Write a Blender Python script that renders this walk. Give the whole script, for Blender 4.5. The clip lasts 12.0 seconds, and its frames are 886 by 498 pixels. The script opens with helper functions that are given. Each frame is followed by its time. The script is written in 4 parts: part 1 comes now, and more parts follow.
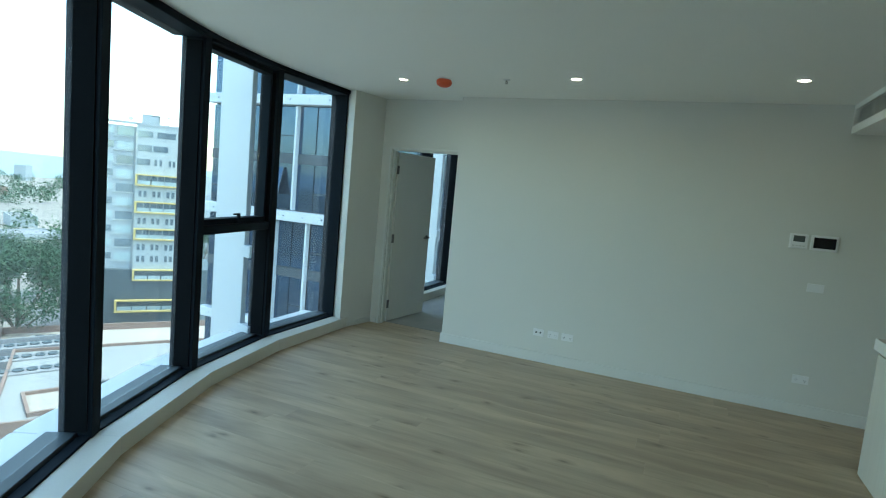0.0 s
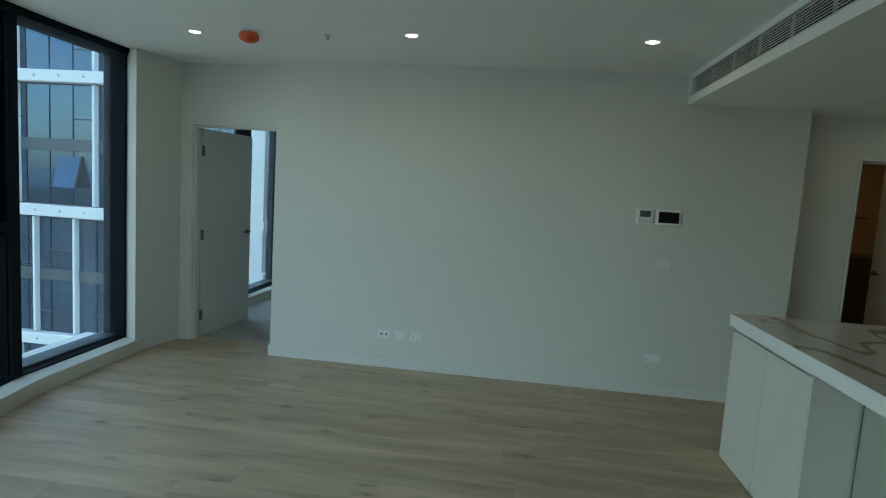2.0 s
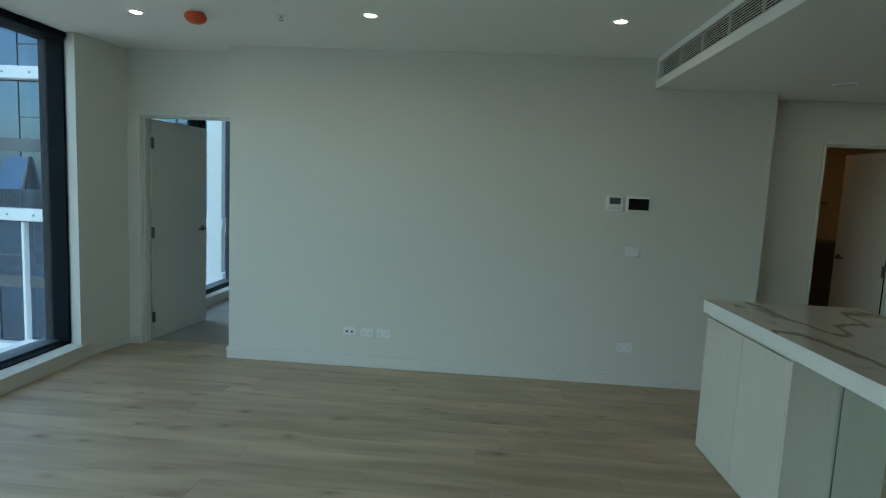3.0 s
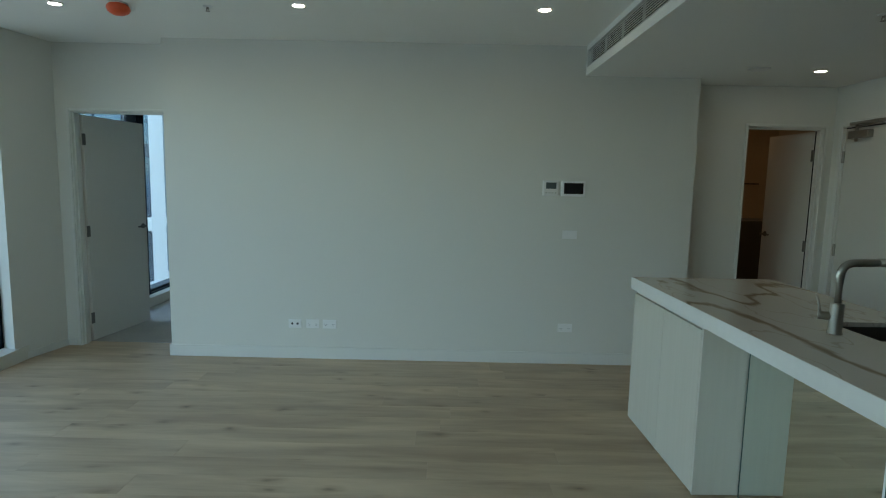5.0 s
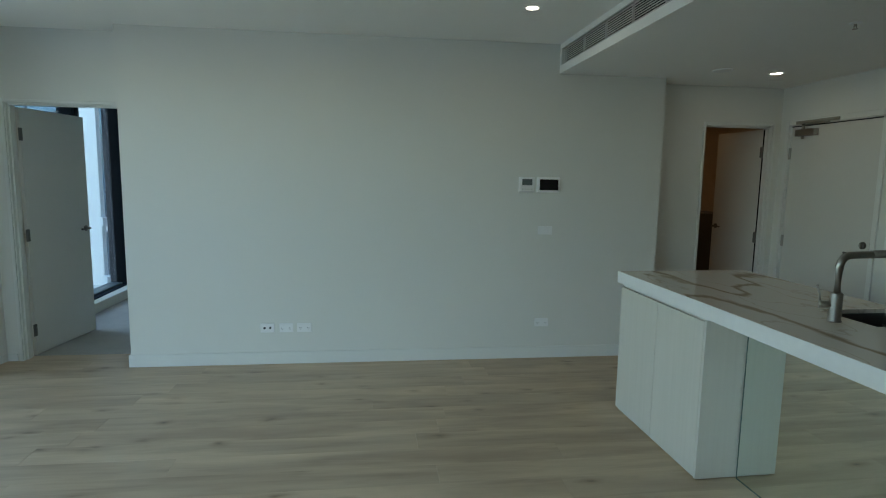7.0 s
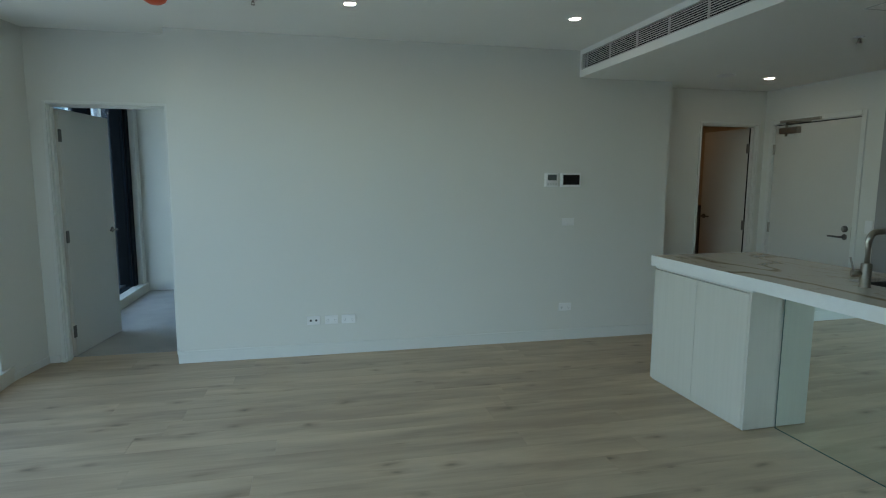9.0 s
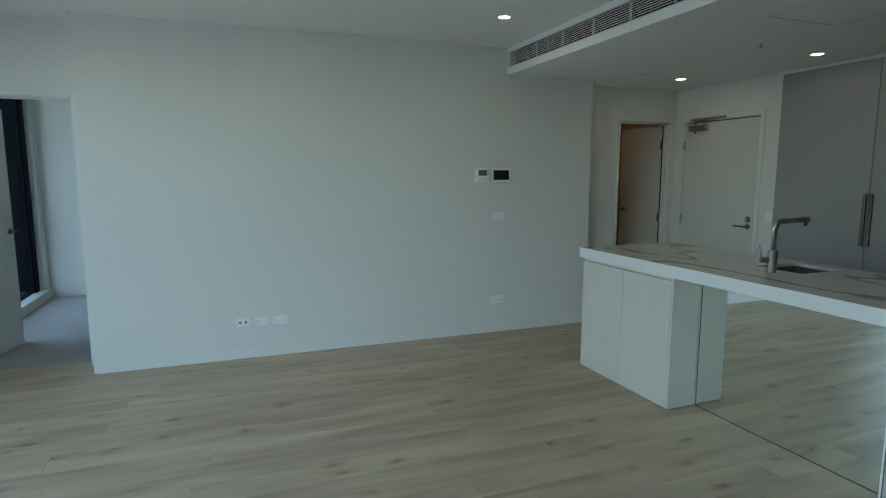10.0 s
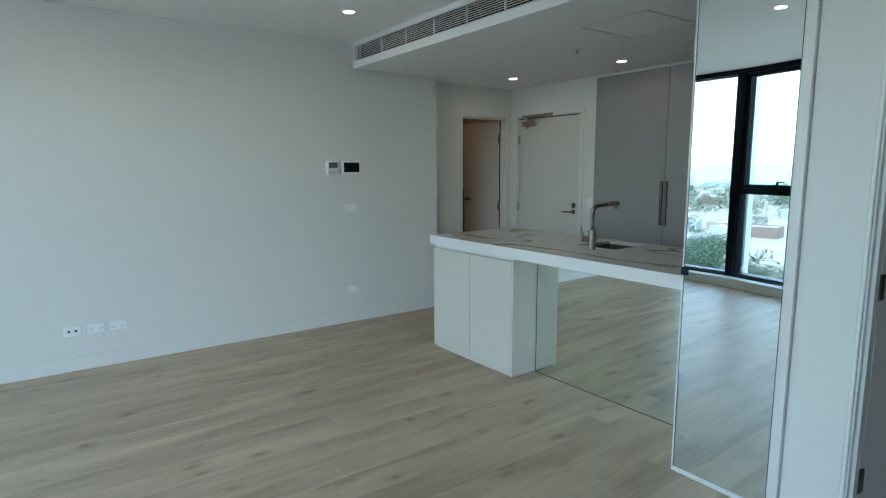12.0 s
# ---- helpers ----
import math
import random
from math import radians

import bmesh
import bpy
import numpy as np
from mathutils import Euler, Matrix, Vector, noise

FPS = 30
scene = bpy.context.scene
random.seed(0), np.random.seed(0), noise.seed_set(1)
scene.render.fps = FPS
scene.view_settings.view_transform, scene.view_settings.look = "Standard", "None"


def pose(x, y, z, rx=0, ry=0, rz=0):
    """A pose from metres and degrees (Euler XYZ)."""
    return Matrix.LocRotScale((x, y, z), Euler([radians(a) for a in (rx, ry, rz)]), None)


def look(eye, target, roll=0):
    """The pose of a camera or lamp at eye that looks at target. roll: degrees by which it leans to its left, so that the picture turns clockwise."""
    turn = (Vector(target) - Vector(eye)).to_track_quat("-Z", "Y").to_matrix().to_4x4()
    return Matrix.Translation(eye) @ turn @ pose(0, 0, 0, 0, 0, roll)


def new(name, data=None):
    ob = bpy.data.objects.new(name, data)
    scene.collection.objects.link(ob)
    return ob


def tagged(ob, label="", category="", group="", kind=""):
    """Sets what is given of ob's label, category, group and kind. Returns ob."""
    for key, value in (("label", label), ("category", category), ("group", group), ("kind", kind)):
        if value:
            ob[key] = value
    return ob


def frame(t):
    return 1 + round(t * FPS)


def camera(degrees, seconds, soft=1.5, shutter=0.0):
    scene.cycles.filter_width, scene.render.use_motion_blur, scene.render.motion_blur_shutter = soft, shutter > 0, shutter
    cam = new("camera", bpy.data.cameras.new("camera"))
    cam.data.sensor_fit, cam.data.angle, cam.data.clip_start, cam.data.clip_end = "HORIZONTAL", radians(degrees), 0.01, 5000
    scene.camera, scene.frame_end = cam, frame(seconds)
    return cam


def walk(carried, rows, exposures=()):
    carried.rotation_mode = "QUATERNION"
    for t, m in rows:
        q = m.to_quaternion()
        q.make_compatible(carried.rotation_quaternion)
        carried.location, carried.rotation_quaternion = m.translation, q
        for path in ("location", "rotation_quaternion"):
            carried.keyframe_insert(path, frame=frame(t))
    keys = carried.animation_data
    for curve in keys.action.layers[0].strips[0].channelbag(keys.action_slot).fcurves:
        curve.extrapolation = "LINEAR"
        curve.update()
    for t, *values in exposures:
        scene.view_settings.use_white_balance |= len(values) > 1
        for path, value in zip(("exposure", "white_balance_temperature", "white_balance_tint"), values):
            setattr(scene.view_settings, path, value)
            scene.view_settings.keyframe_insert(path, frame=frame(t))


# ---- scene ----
cam = camera(76.1, 12.0, 1.1)
PATH = [
    (0, (2.287, -5.535, 1.638), (1.507, -3.706, 1.428), 5.2),
    (0.5, (2.219, -5.371, 1.599), (1.568, -3.49, 1.399), 4.9),
    (1, (2.171, -5.221, 1.601), (1.719, -3.282, 1.408), 4.5),
    (1.5, (2.135, -5.048, 1.59), (1.847, -3.078, 1.404), 4.1),
    (2, (2.122, -4.763, 1.59), (1.873, -2.789, 1.38), 3.6),
    (2.5, (2.144, -4.61, 1.549), (1.94, -2.632, 1.331), 3.1),
    (3, (2.117, -4.594, 1.539), (1.981, -2.611, 1.322), 2.7),
    (5, (2.293, -4.652, 1.513), (2.287, -2.666, 1.275), 1.2),
    (5.5, (2.329, -4.629, 1.51), (2.368, -2.644, 1.266), 0.9),
    (6, (2.304, -4.605, 1.533), (2.405, -2.623, 1.281), 0.8),
    (6.5, (2.175, -4.617, 1.563), (2.337, -2.641, 1.305), 0.7),
    (7, (1.889, -4.579, 1.53), (2.135, -2.611, 1.276), 0.9),
    (8.8, (1.123, -4.729, 1.48), (1.533, -2.787, 1.233), 0.2),
    (9, (1.092, -4.76, 1.495), (1.526, -2.824, 1.243), 0.2),
    (9.5, (1.087, -4.754, 1.478), (1.622, -2.844, 1.22), 0.0),
    (10, (1.002, -4.733, 1.493), (1.696, -2.876, 1.227), 0.0),
    (10.5, (0.931, -4.721, 1.49), (1.872, -2.977, 1.217), 0.4),
    (11, (0.933, -4.752, 1.483), (2.019, -3.095, 1.203), 0.3),
    (11.5, (0.925, -4.799, 1.463), (2.056, -3.174, 1.178), 0.0),
    (12, (0.927, -4.846, 1.482), (2.077, -3.235, 1.192), -0.3),
]
walk(cam, [(r[0], look(*r[1:])) for r in PATH],
     exposures=[(0, 2.54, 6900, 0), (0.6, 2.28, 6950, 0), (1.5, 2.2, 7000, 2), (3, 2.26, 6980, 3), (5, 2.38, 6930, 6), (7, 2.5, 6900, 8), (9.3, 2.48, 6720, 9), (11, 2.89, 6620, 13), (12, 3.04, 6580, 15)])

# ---- world, sun, exposure ----
SUN_ELEVATION, SUN_ROTATION = radians(74), radians(75)
world = bpy.data.worlds.new("hazy_sky")
scene.world = world
world.use_nodes = True
wn, wl = world.node_tree.nodes, world.node_tree.links
sky = wn.new("ShaderNodeTexSky")
sky.sky_type, sky.sun_disc = "NISHITA", False
sky.sun_elevation, sky.sun_rotation = SUN_ELEVATION, SUN_ROTATION
sky.dust_density, sky.air_density, sky.ozone_density = 1.3, 1.1, 1.0
wl.new(sky.outputs["Color"], wn["Background"].inputs["Color"])
wn["Background"].inputs["Strength"].default_value = 0.15
sun = new("sun", bpy.data.lights.new("sun", "SUN"))
sun.data.energy, sun.data.angle, sun.data.color = 0.7, radians(6), (1.0, 0.96, 0.9)
sun.matrix_world = look((math.sin(SUN_ROTATION) * 50, math.cos(SUN_ROTATION) * 50, 50 * math.tan(SUN_ELEVATION)), (0, 0, 0))


# ---- mesh helpers ----
def bx(bm, x0, x1, y0, y1, z0, z1, m=None):
    """A box into bm, optionally moved by m."""
    vs = [bm.verts.new((x, y, z)) for z in (z0, z1) for x, y in ((x0, y0), (x1, y0), (x1, y1), (x0, y1))]
    for f in ((3, 2, 1, 0), (4, 5, 6, 7), (0, 1, 5, 4), (1, 2, 6, 5), (2, 3, 7, 6), (3, 0, 4, 7)):
        bm.faces.new([vs[i] for i in f])
    if m is not None:
        bmesh.ops.transform(bm, matrix=m, verts=vs)
    return bm


def box(x0, x1, y0, y1, z0, z1, bevel=0.0, seg=2, m=None):
    bm = bx(bmesh.new(), x0, x1, y0, y1, z0, z1)
    if bevel:
        bmesh.ops.bevel(bm, geom=bm.edges[:], offset=bevel, segments=seg, affect="EDGES", profile=0.5)
    if m is not None:
        bmesh.ops.transform(bm, matrix=m, verts=bm.verts[:])
    return bm


def prism(points, z0, z1, bm=None):
    """An upright prism on a counter-clockwise outline."""
    bm = bm or bmesh.new()
    lo = [bm.verts.new((x, y, z0)) for x, y in points]
    hi = [bm.verts.new((x, y, z1)) for x, y in points]
    bm.faces.new(lo[::-1]), bm.faces.new(hi)
    for i in range(len(points)):
        j = (i + 1) % len(points)
        bm.faces.new((lo[i], lo[j], hi[j], hi[i]))
    return bm


def lathe(profile, seg=24, bm=None, m=None):
    """A turned body round z from (radius, height) pairs."""
    bm = bm or bmesh.new()
    rings = []
    for r, z in profile:
        rings.append([bm.verts.new((max(r, 1e-5) * math.cos(2 * math.pi * k / seg), max(r, 1e-5) * math.sin(2 * math.pi * k / seg), z)) for k in range(seg)])
    for a, b in zip(rings, rings[1:]):
        for k in range(seg):
            f = bm.faces.new((a[k], a[(k + 1) % seg], b[(k + 1) % seg], b[k]))
            f.smooth = True
    bm.faces.new(rings[0][::-1]), bm.faces.new(rings[-1])
    if m is not None:
        bmesh.ops.transform(bm, matrix=m, verts=[v for ring in rings for v in ring])
    return bm


def tube(points, radius, seg=14):
    """A round bar along points."""
    bm = bmesh.new()
    pts = [Vector(p) for p in points]
    rings = []
    for i, p in enumerate(pts):
        d = (pts[min(i + 1, len(pts) - 1)] - pts[max(i - 1, 0)]).normalized()
        q = d.to_track_quat("Z", "Y").to_matrix()
        rings.append([bm.verts.new(p + q @ Vector((radius * math.cos(2 * math.pi * k / seg), radius * math.sin(2 * math.pi * k / seg), 0))) for k in range(seg)])
    for a, b in zip(rings, rings[1:]):
        for k in range(seg):
            bm.faces.new((a[k], a[(k + 1) % seg], b[(k + 1) % seg], b[k])).smooth = True
    bm.faces.new(rings[0][::-1]), bm.faces.new(rings[-1])
    bmesh.ops.recalc_face_normals(bm, faces=bm.faces[:])
    return bm


def mesh_of(name, bm, material):
    me = bpy.data.meshes.new(name)
    bmesh.ops.recalc_face_normals(bm, faces=bm.faces[:])
    bm.to_mesh(me)
    bm.free()
    me.materials.append(material)
    return me


def part(name, bm, material, parent, label=""):
    ob = new(name, mesh_of(name, bm, material))
    ob.parent = parent
    return tagged(ob, label)


def thing(name, at, label, category, group="", kind=""):
    ob = new(name)
    ob.matrix_basis = at if isinstance(at, Matrix) else Matrix.Translation(at)
    return tagged(ob, label, category, group, kind)


def solid(name, bm, material, label, category, kind="structure", group=""):
    return tagged(new(name, mesh_of(name, bm, material)), label, category, group, kind)


# ---- materials ----
def surface(name, color, rough=0.5, metal=0.0, vary=0.06, fine=40.0, broad=1.2, bump=0.05, depth=0.002, coat=0.0):
    """A plain surface whose colour and gloss vary at two scales."""
    mt = bpy.data.materials.new(name)
    mt.use_nodes = True
    n, l = mt.node_tree.nodes, mt.node_tree.links
    b = n["Principled BSDF"]
    co = n.new("ShaderNodeTexCoord")
    n1, n2 = n.new("ShaderNodeTexNoise"), n.new("ShaderNodeTexNoise")
    n1.inputs["Scale"].default_value, n1.inputs["Detail"].default_value = fine, 4
    n2.inputs["Scale"].default_value, n2.inputs["Detail"].default_value = broad, 3
    for k in (n1, n2):
        l.new(co.outputs["Object"], k.inputs["Vector"])
    add = n.new("ShaderNodeMath")
    add.operation = "ADD"
    l.new(n1.outputs["Fac"], add.inputs[0]), l.new(n2.outputs["Fac"], add.inputs[1])
    ramp = n.new("ShaderNodeMapRange")
    ramp.inputs["From Min"].default_value, ramp.inputs["From Max"].default_value = 0.6, 1.4
    ramp.inputs["To Min"].default_value, ramp.inputs["To Max"].default_value = 1 - vary, 1 + vary
    l.new(add.outputs[0], ramp.inputs["Value"])
    mul = n.new("ShaderNodeVectorMath")
    mul.operation = "SCALE"
    mul.inputs[0].default_value = color[:3]
    l.new(ramp.outputs[0], mul.inputs["Scale"])
    l.new(mul.outputs[0], b.inputs["Base Color"])
    rr = n.new("ShaderNodeMapRange")
    rr.inputs["From Min"].default_value, rr.inputs["From Max"].default_value = 0.3, 0.7
    rr.inputs["To Min"].default_value, rr.inputs["To Max"].default_value = max(rough - 0.06, 0.02), min(rough + 0.06, 1)
    l.new(n2.outputs["Fac"], rr.inputs["Value"])
    l.new(rr.outputs[0], b.inputs["Roughness"])
    b.inputs["Metallic"].default_value = metal
    b.inputs["Coat Weight"].default_value = coat
    if bump:
        bp = n.new("ShaderNodeBump")
        bp.inputs["Strength"].default_value, bp.inputs["Distance"].default_value = bump, depth
        l.new(n1.outputs["Fac"], bp.inputs["Height"])
        l.new(bp.outputs["Normal"], b.inputs["Normal"])
    return mt


def oak_floor():
    mt = bpy.data.materials.new("oak_plank")
    mt.use_nodes = True
    n, l = mt.node_tree.nodes, mt.node_tree.links
    b = n["Principled BSDF"]
    co, info = n.new("ShaderNodeTexCoord"), n.new("ShaderNodeObjectInfo")
    off = n.new("ShaderNodeVectorMath")
    off.operation = "MULTIPLY_ADD"
    comb = n.new("ShaderNodeCombineXYZ")
    for k in range(3):
        l.new(info.outputs["Random"], comb.inputs[k])
    off.inputs[1].default_value = (91.0, 57.0, 23.0)
    l.new(comb.outputs[0], off.inputs[0]), l.new(co.outputs["Object"], off.inputs[2])

    def stretched(scale, detail, kind="ShaderNodeTexNoise", distort=0.0):
        mp = n.new("ShaderNodeMapping")
        mp.inputs["Scale"].default_value = scale
        tx = n.new(kind)
        l.new(off.outputs[0], mp.inputs["Vector"]), l.new(mp.outputs[0], tx.inputs["Vector"])
        tx.inputs["Scale"].default_value = 1.0
        tx.inputs["Detail"].default_value = detail
        if distort:
            tx.inputs["Distortion"].default_value = distort
        return tx

    grain = stretched((4.5, 60, 60), 6, distort=1.2)
    cloud = stretched((1.1, 5.5, 5), 3, distort=0.5)
    streak = stretched((1.0, 10, 10), 3, distort=1.4)
    bend = stretched((5.0, 14, 14), 3)
    base = n.new("ShaderNodeValToRGB")
    base.color_ramp.elements[0].position, base.color_ramp.elements[0].color = 0.27, (0.39, 0.27, 0.165, 1)
    base.color_ramp.elements[1].position, base.color_ramp.elements[1].color = 0.65, (0.69, 0.525, 0.345, 1)
    mix = n.new("ShaderNodeMath")
    mix.operation = "MULTIPLY_ADD"
    mix.inputs[1].default_value = 0.11
    half = n.new("ShaderNodeMath")
    half.operation = "MULTIPLY"
    half.inputs[1].default_value = 0.72
    l.new(cloud.outputs["Fac"], half.inputs[0])
    l.new(grain.outputs["Fac"], mix.inputs[0]), l.new(half.outputs[0], mix.inputs[2])
    l.new(mix.outputs[0], base.inputs["Fac"])
    # long smoky streaks
    sr = n.new("ShaderNodeValToRGB")
    sr.color_ramp.elements[0].position, sr.color_ramp.elements[0].color = 0.31, (0.7, 0.67, 0.64, 1)
    sr.color_ramp.elements[1].position, sr.color_ramp.elements[1].color = 0.5, (1, 1, 1, 1)
    l.new(streak.outputs["Fac"], sr.inputs["Fac"])
    # scattered dark knots with a soft ring
    warp = n.new("ShaderNodeVectorMath")
    warp.operation = "MULTIPLY_ADD"
    warp.inputs[1].default_value = (0.16, 0.06, 0.0)
    l.new(bend.outputs["Color"], warp.inputs[0]), l.new(off.outputs[0], warp.inputs[2])
    kmap, kv = n.new("ShaderNodeMapping"), n.new("ShaderNodeTexVoronoi")
    kmap.inputs["Scale"].default_value = (3.1, 7.0, 0.0)
    kv.inputs["Scale"].default_value, kv.inputs["Randomness"].default_value = 1.0, 1.0
    kv.voronoi_dimensions = "2D"
    l.new(warp.outputs[0], kmap.inputs["Vector"]), l.new(kmap.outputs[0], kv.inputs["Vector"])
    kr = n.new("ShaderNodeValToRGB")
    kr.color_ramp.elements[0].position, kr.color_ramp.elements[0].color = 0.02, (0.4, 0.36, 0.32, 1)
    kr.color_ramp.elements[1].position, kr.color_ramp.elements[1].color = 0.3, (1, 1, 1, 1)
    mid = kr.color_ramp.elements.new(0.13)
    mid.color = (0.8, 0.76, 0.72, 1)
    l.new(kv.outputs["Distance"], kr.inputs["Fac"])
    sep, gate = n.new("ShaderNodeSeparateColor"), n.new("ShaderNodeMapRange")
    gate.inputs["From Min"].default_value, gate.inputs["From Max"].default_value = 0.62, 1.0
    l.new(kv.outputs["Color"], sep.inputs[0]), l.new(sep.outputs[0], gate.inputs["Value"])
    m0, m1 = n.new("ShaderNodeMix"), n.new("ShaderNodeMix")
    for k in (m0, m1):
        k.data_type, k.blend_type = "RGBA", "MULTIPLY"
    m0.inputs["Factor"].default_value = 0.45
    l.new(base.outputs["Color"], m0.inputs["A"]), l.new(sr.outputs["Color"], m0.inputs["B"])
    l.new(gate.outputs[0], m1.inputs["Factor"])
    l.new(m0.outputs["Result"], m1.inputs["A"]), l.new(kr.outputs["Color"], m1.inputs["B"])
    tone = n.new("ShaderNodeMapRange")
    tone.inputs["To Min"].default_value, tone.inputs["To Max"].default_value = 0.93, 1.05
    l.new(info.outputs["Random"], tone.inputs["Value"])
    sc = n.new("ShaderNodeVectorMath")
    sc.operation = "SCALE"
    l.new(m1.outputs["Result"], sc.inputs[0]), l.new(tone.outputs[0], sc.inputs["Scale"])
    l.new(sc.outputs[0], b.inputs["Base Color"])
    rr = n.new("ShaderNodeMapRange")
    rr.inputs["To Min"].default_value, rr.inputs["To Max"].default_value = 0.36, 0.5
    l.new(cloud.outputs["Fac"], rr.inputs["Value"]), l.new(rr.outputs[0], b.inputs["Roughness"])
    bp = n.new("ShaderNodeBump")
    b.inputs["Specular IOR Level"].default_value = 0.72
    bp.inputs["Strength"].default_value, bp.inputs["Distance"].default_value = 0.12, 0.002
    l.new(grain.outputs["Fac"], bp.inputs["Height"]), l.new(bp.outputs["Normal"], b.inputs["Normal"])
    return mt


def veneer():
    """Pale limed timber veneer with fine upright grain."""
    mt = surface("pale_veneer", (0.62, 0.6, 0.53), 0.45, vary=0.05)
    n, l = mt.node_tree.nodes, mt.node_tree.links
    b = n["Principled BSDF"]
    co, mp, tx = n.new("ShaderNodeTexCoord"), n.new("ShaderNodeMapping"), n.new("ShaderNodeTexNoise")
    mp.inputs["Scale"].default_value = (38, 38, 1.6)
    tx.inputs["Scale"].default_value, tx.inputs["Detail"].default_value, tx.inputs["Distortion"].default_value = 1.0, 5, 0.5
    l.new(co.outputs["Object"], mp.inputs["Vector"]), l.new(mp.outputs[0], tx.inputs["Vector"])
    rp = n.new("ShaderNodeValToRGB")
    rp.color_ramp.elements[0].position, rp.color_ramp.elements[0].color = 0.3, (0.555, 0.525, 0.455, 1)
    rp.color_ramp.elements[1].position, rp.color_ramp.elements[1].color = 0.7, (0.585, 0.555, 0.485, 1)
    l.new(tx.outputs["Fac"], rp.inputs["Fac"]), l.new(rp.outputs["Color"], b.inputs["Base Color"])
    return mt


def marble():
    """White engineered stone with winding brown-grey veins."""
    mt = bpy.data.materials.new("veined_stone")
    mt.use_nodes = True
    n, l = mt.node_tree.nodes, mt.node_tree.links
    b = n["Principled BSDF"]
    co = n.new("ShaderNodeTexCoord")

    def vein(scale, width, soft, turn, detail):
        mp, tx = n.new("ShaderNodeMapping"), n.new("ShaderNodeTexNoise")
        mp.inputs["Scale"].default_value, mp.inputs["Rotation"].default_value = scale, (0, 0, turn)
        tx.inputs["Scale"].default_value, tx.inputs["Detail"].default_value, tx.inputs["Roughness"].default_value = 1.0, detail, 0.42
        l.new(co.outputs["Object"], mp.inputs["Vector"]), l.new(mp.outputs[0], tx.inputs["Vector"])
        d = n.new("ShaderNodeMath")
        d.operation = "SUBTRACT"
        d.inputs[1].default_value = 0.5
        l.new(tx.outputs["Fac"], d.inputs[0])
        a = n.new("ShaderNodeMath")
        a.operation = "ABSOLUTE"
        l.new(d.outputs[0], a.inputs[0])
        r = n.new("ShaderNodeMapRange")
        r.interpolation_type = "SMOOTHSTEP"
        r.inputs["From Min"].default_value, r.inputs["From Max"].default_value = width, soft
        r.inputs["To Min"].default_value, r.inputs["To Max"].default_value = 1, 0
        l.new(a.outputs[0], r.inputs["Value"])
        return r

    v1 = vein((1.9, 0.62, 1), 0.002, 0.024, 0.35, 6)
    v2 = vein((3.1, 1.2, 1), 0.001, 0.008, -0.5, 5)
    m1 = n.new("ShaderNodeMath")
    m1.operation = "MULTIPLY_ADD"
    m1.inputs[1].default_value = 0.35
    l.new(v2.outputs[0], m1.inputs[0]), l.new(v1.outputs[0], m1.inputs[2])
    m1.use_clamp = True
    rp = n.new("ShaderNodeMix")
    rp.data_type = "RGBA"
    rp.inputs["A"].default_value, rp.inputs["B"].default_value = (0.66, 0.6, 0.515, 1), (0.34, 0.265, 0.18, 1)
    l.new(m1.outputs[0], rp.inputs["Factor"]), l.new(rp.outputs["Result"], b.inputs["Base Color"])
    b.inputs["Roughness"].default_value = 0.16
    return mt


def clear_glass(name, tint=(0.885, 0.965, 0.96)):
    """A pane: lets the view through and mirrors a little."""
    mt = bpy.data.materials.new(name)
    mt.use_nodes = True
    n, l = mt.node_tree.nodes, mt.node_tree.links
    n.remove(n["Principled BSDF"])
    tr, gl, mx, fr, pw, ad = (n.new("ShaderNode" + k) for k in ("BsdfTransparent", "BsdfGlossy", "MixShader", "LayerWeight", "Math", "Math"))
    tr.inputs["Color"].default_value = (*tint, 1)
    gl.inputs["Roughness"].default_value = 0.015
    pw.operation, ad.operation = "POWER", "MULTIPLY_ADD"
    pw.inputs[1].default_value, ad.inputs[1].default_value, ad.inputs[2].default_value = 5.0, 0.7, 0.025
    fr.inputs["Blend"].default_value = 0.5
    l.new(fr.outputs["Facing"], pw.inputs[0]), l.new(pw.outputs[0], ad.inputs[0]), l.new(ad.outputs[0], mx.inputs["Fac"])
    # Faint translucent share mixed in here stands in for outdoor haze.
    veil, dust = n.new("ShaderNodeBsdfTranslucent"), n.new("ShaderNodeMixShader")
    veil.inputs["Color"].default_value = (0.9, 0.95, 0.97, 1)
    dust.inputs["Fac"].default_value = 0.02
    l.new(tr.outputs[0], dust.inputs[1]), l.new(veil.outputs[0], dust.inputs[2])
    l.new(dust.outputs[0], mx.inputs[1]), l.new(gl.outputs[0], mx.inputs[2])
    l.new(mx.outputs[0], n["Material Output"].inputs["Surface"])
    return mt


def lamp_glow(name, color, strength):
    mt = bpy.data.materials.new(name)
    mt.use_nodes = True
    b = mt.node_tree.nodes["Principled BSDF"]
    b.inputs["Base Color"].default_value = (0.9, 0.9, 0.9, 1)
    b.inputs["Emission Color"].default_value, b.inputs["Emission Strength"].default_value = (*color, 1), strength
    return mt


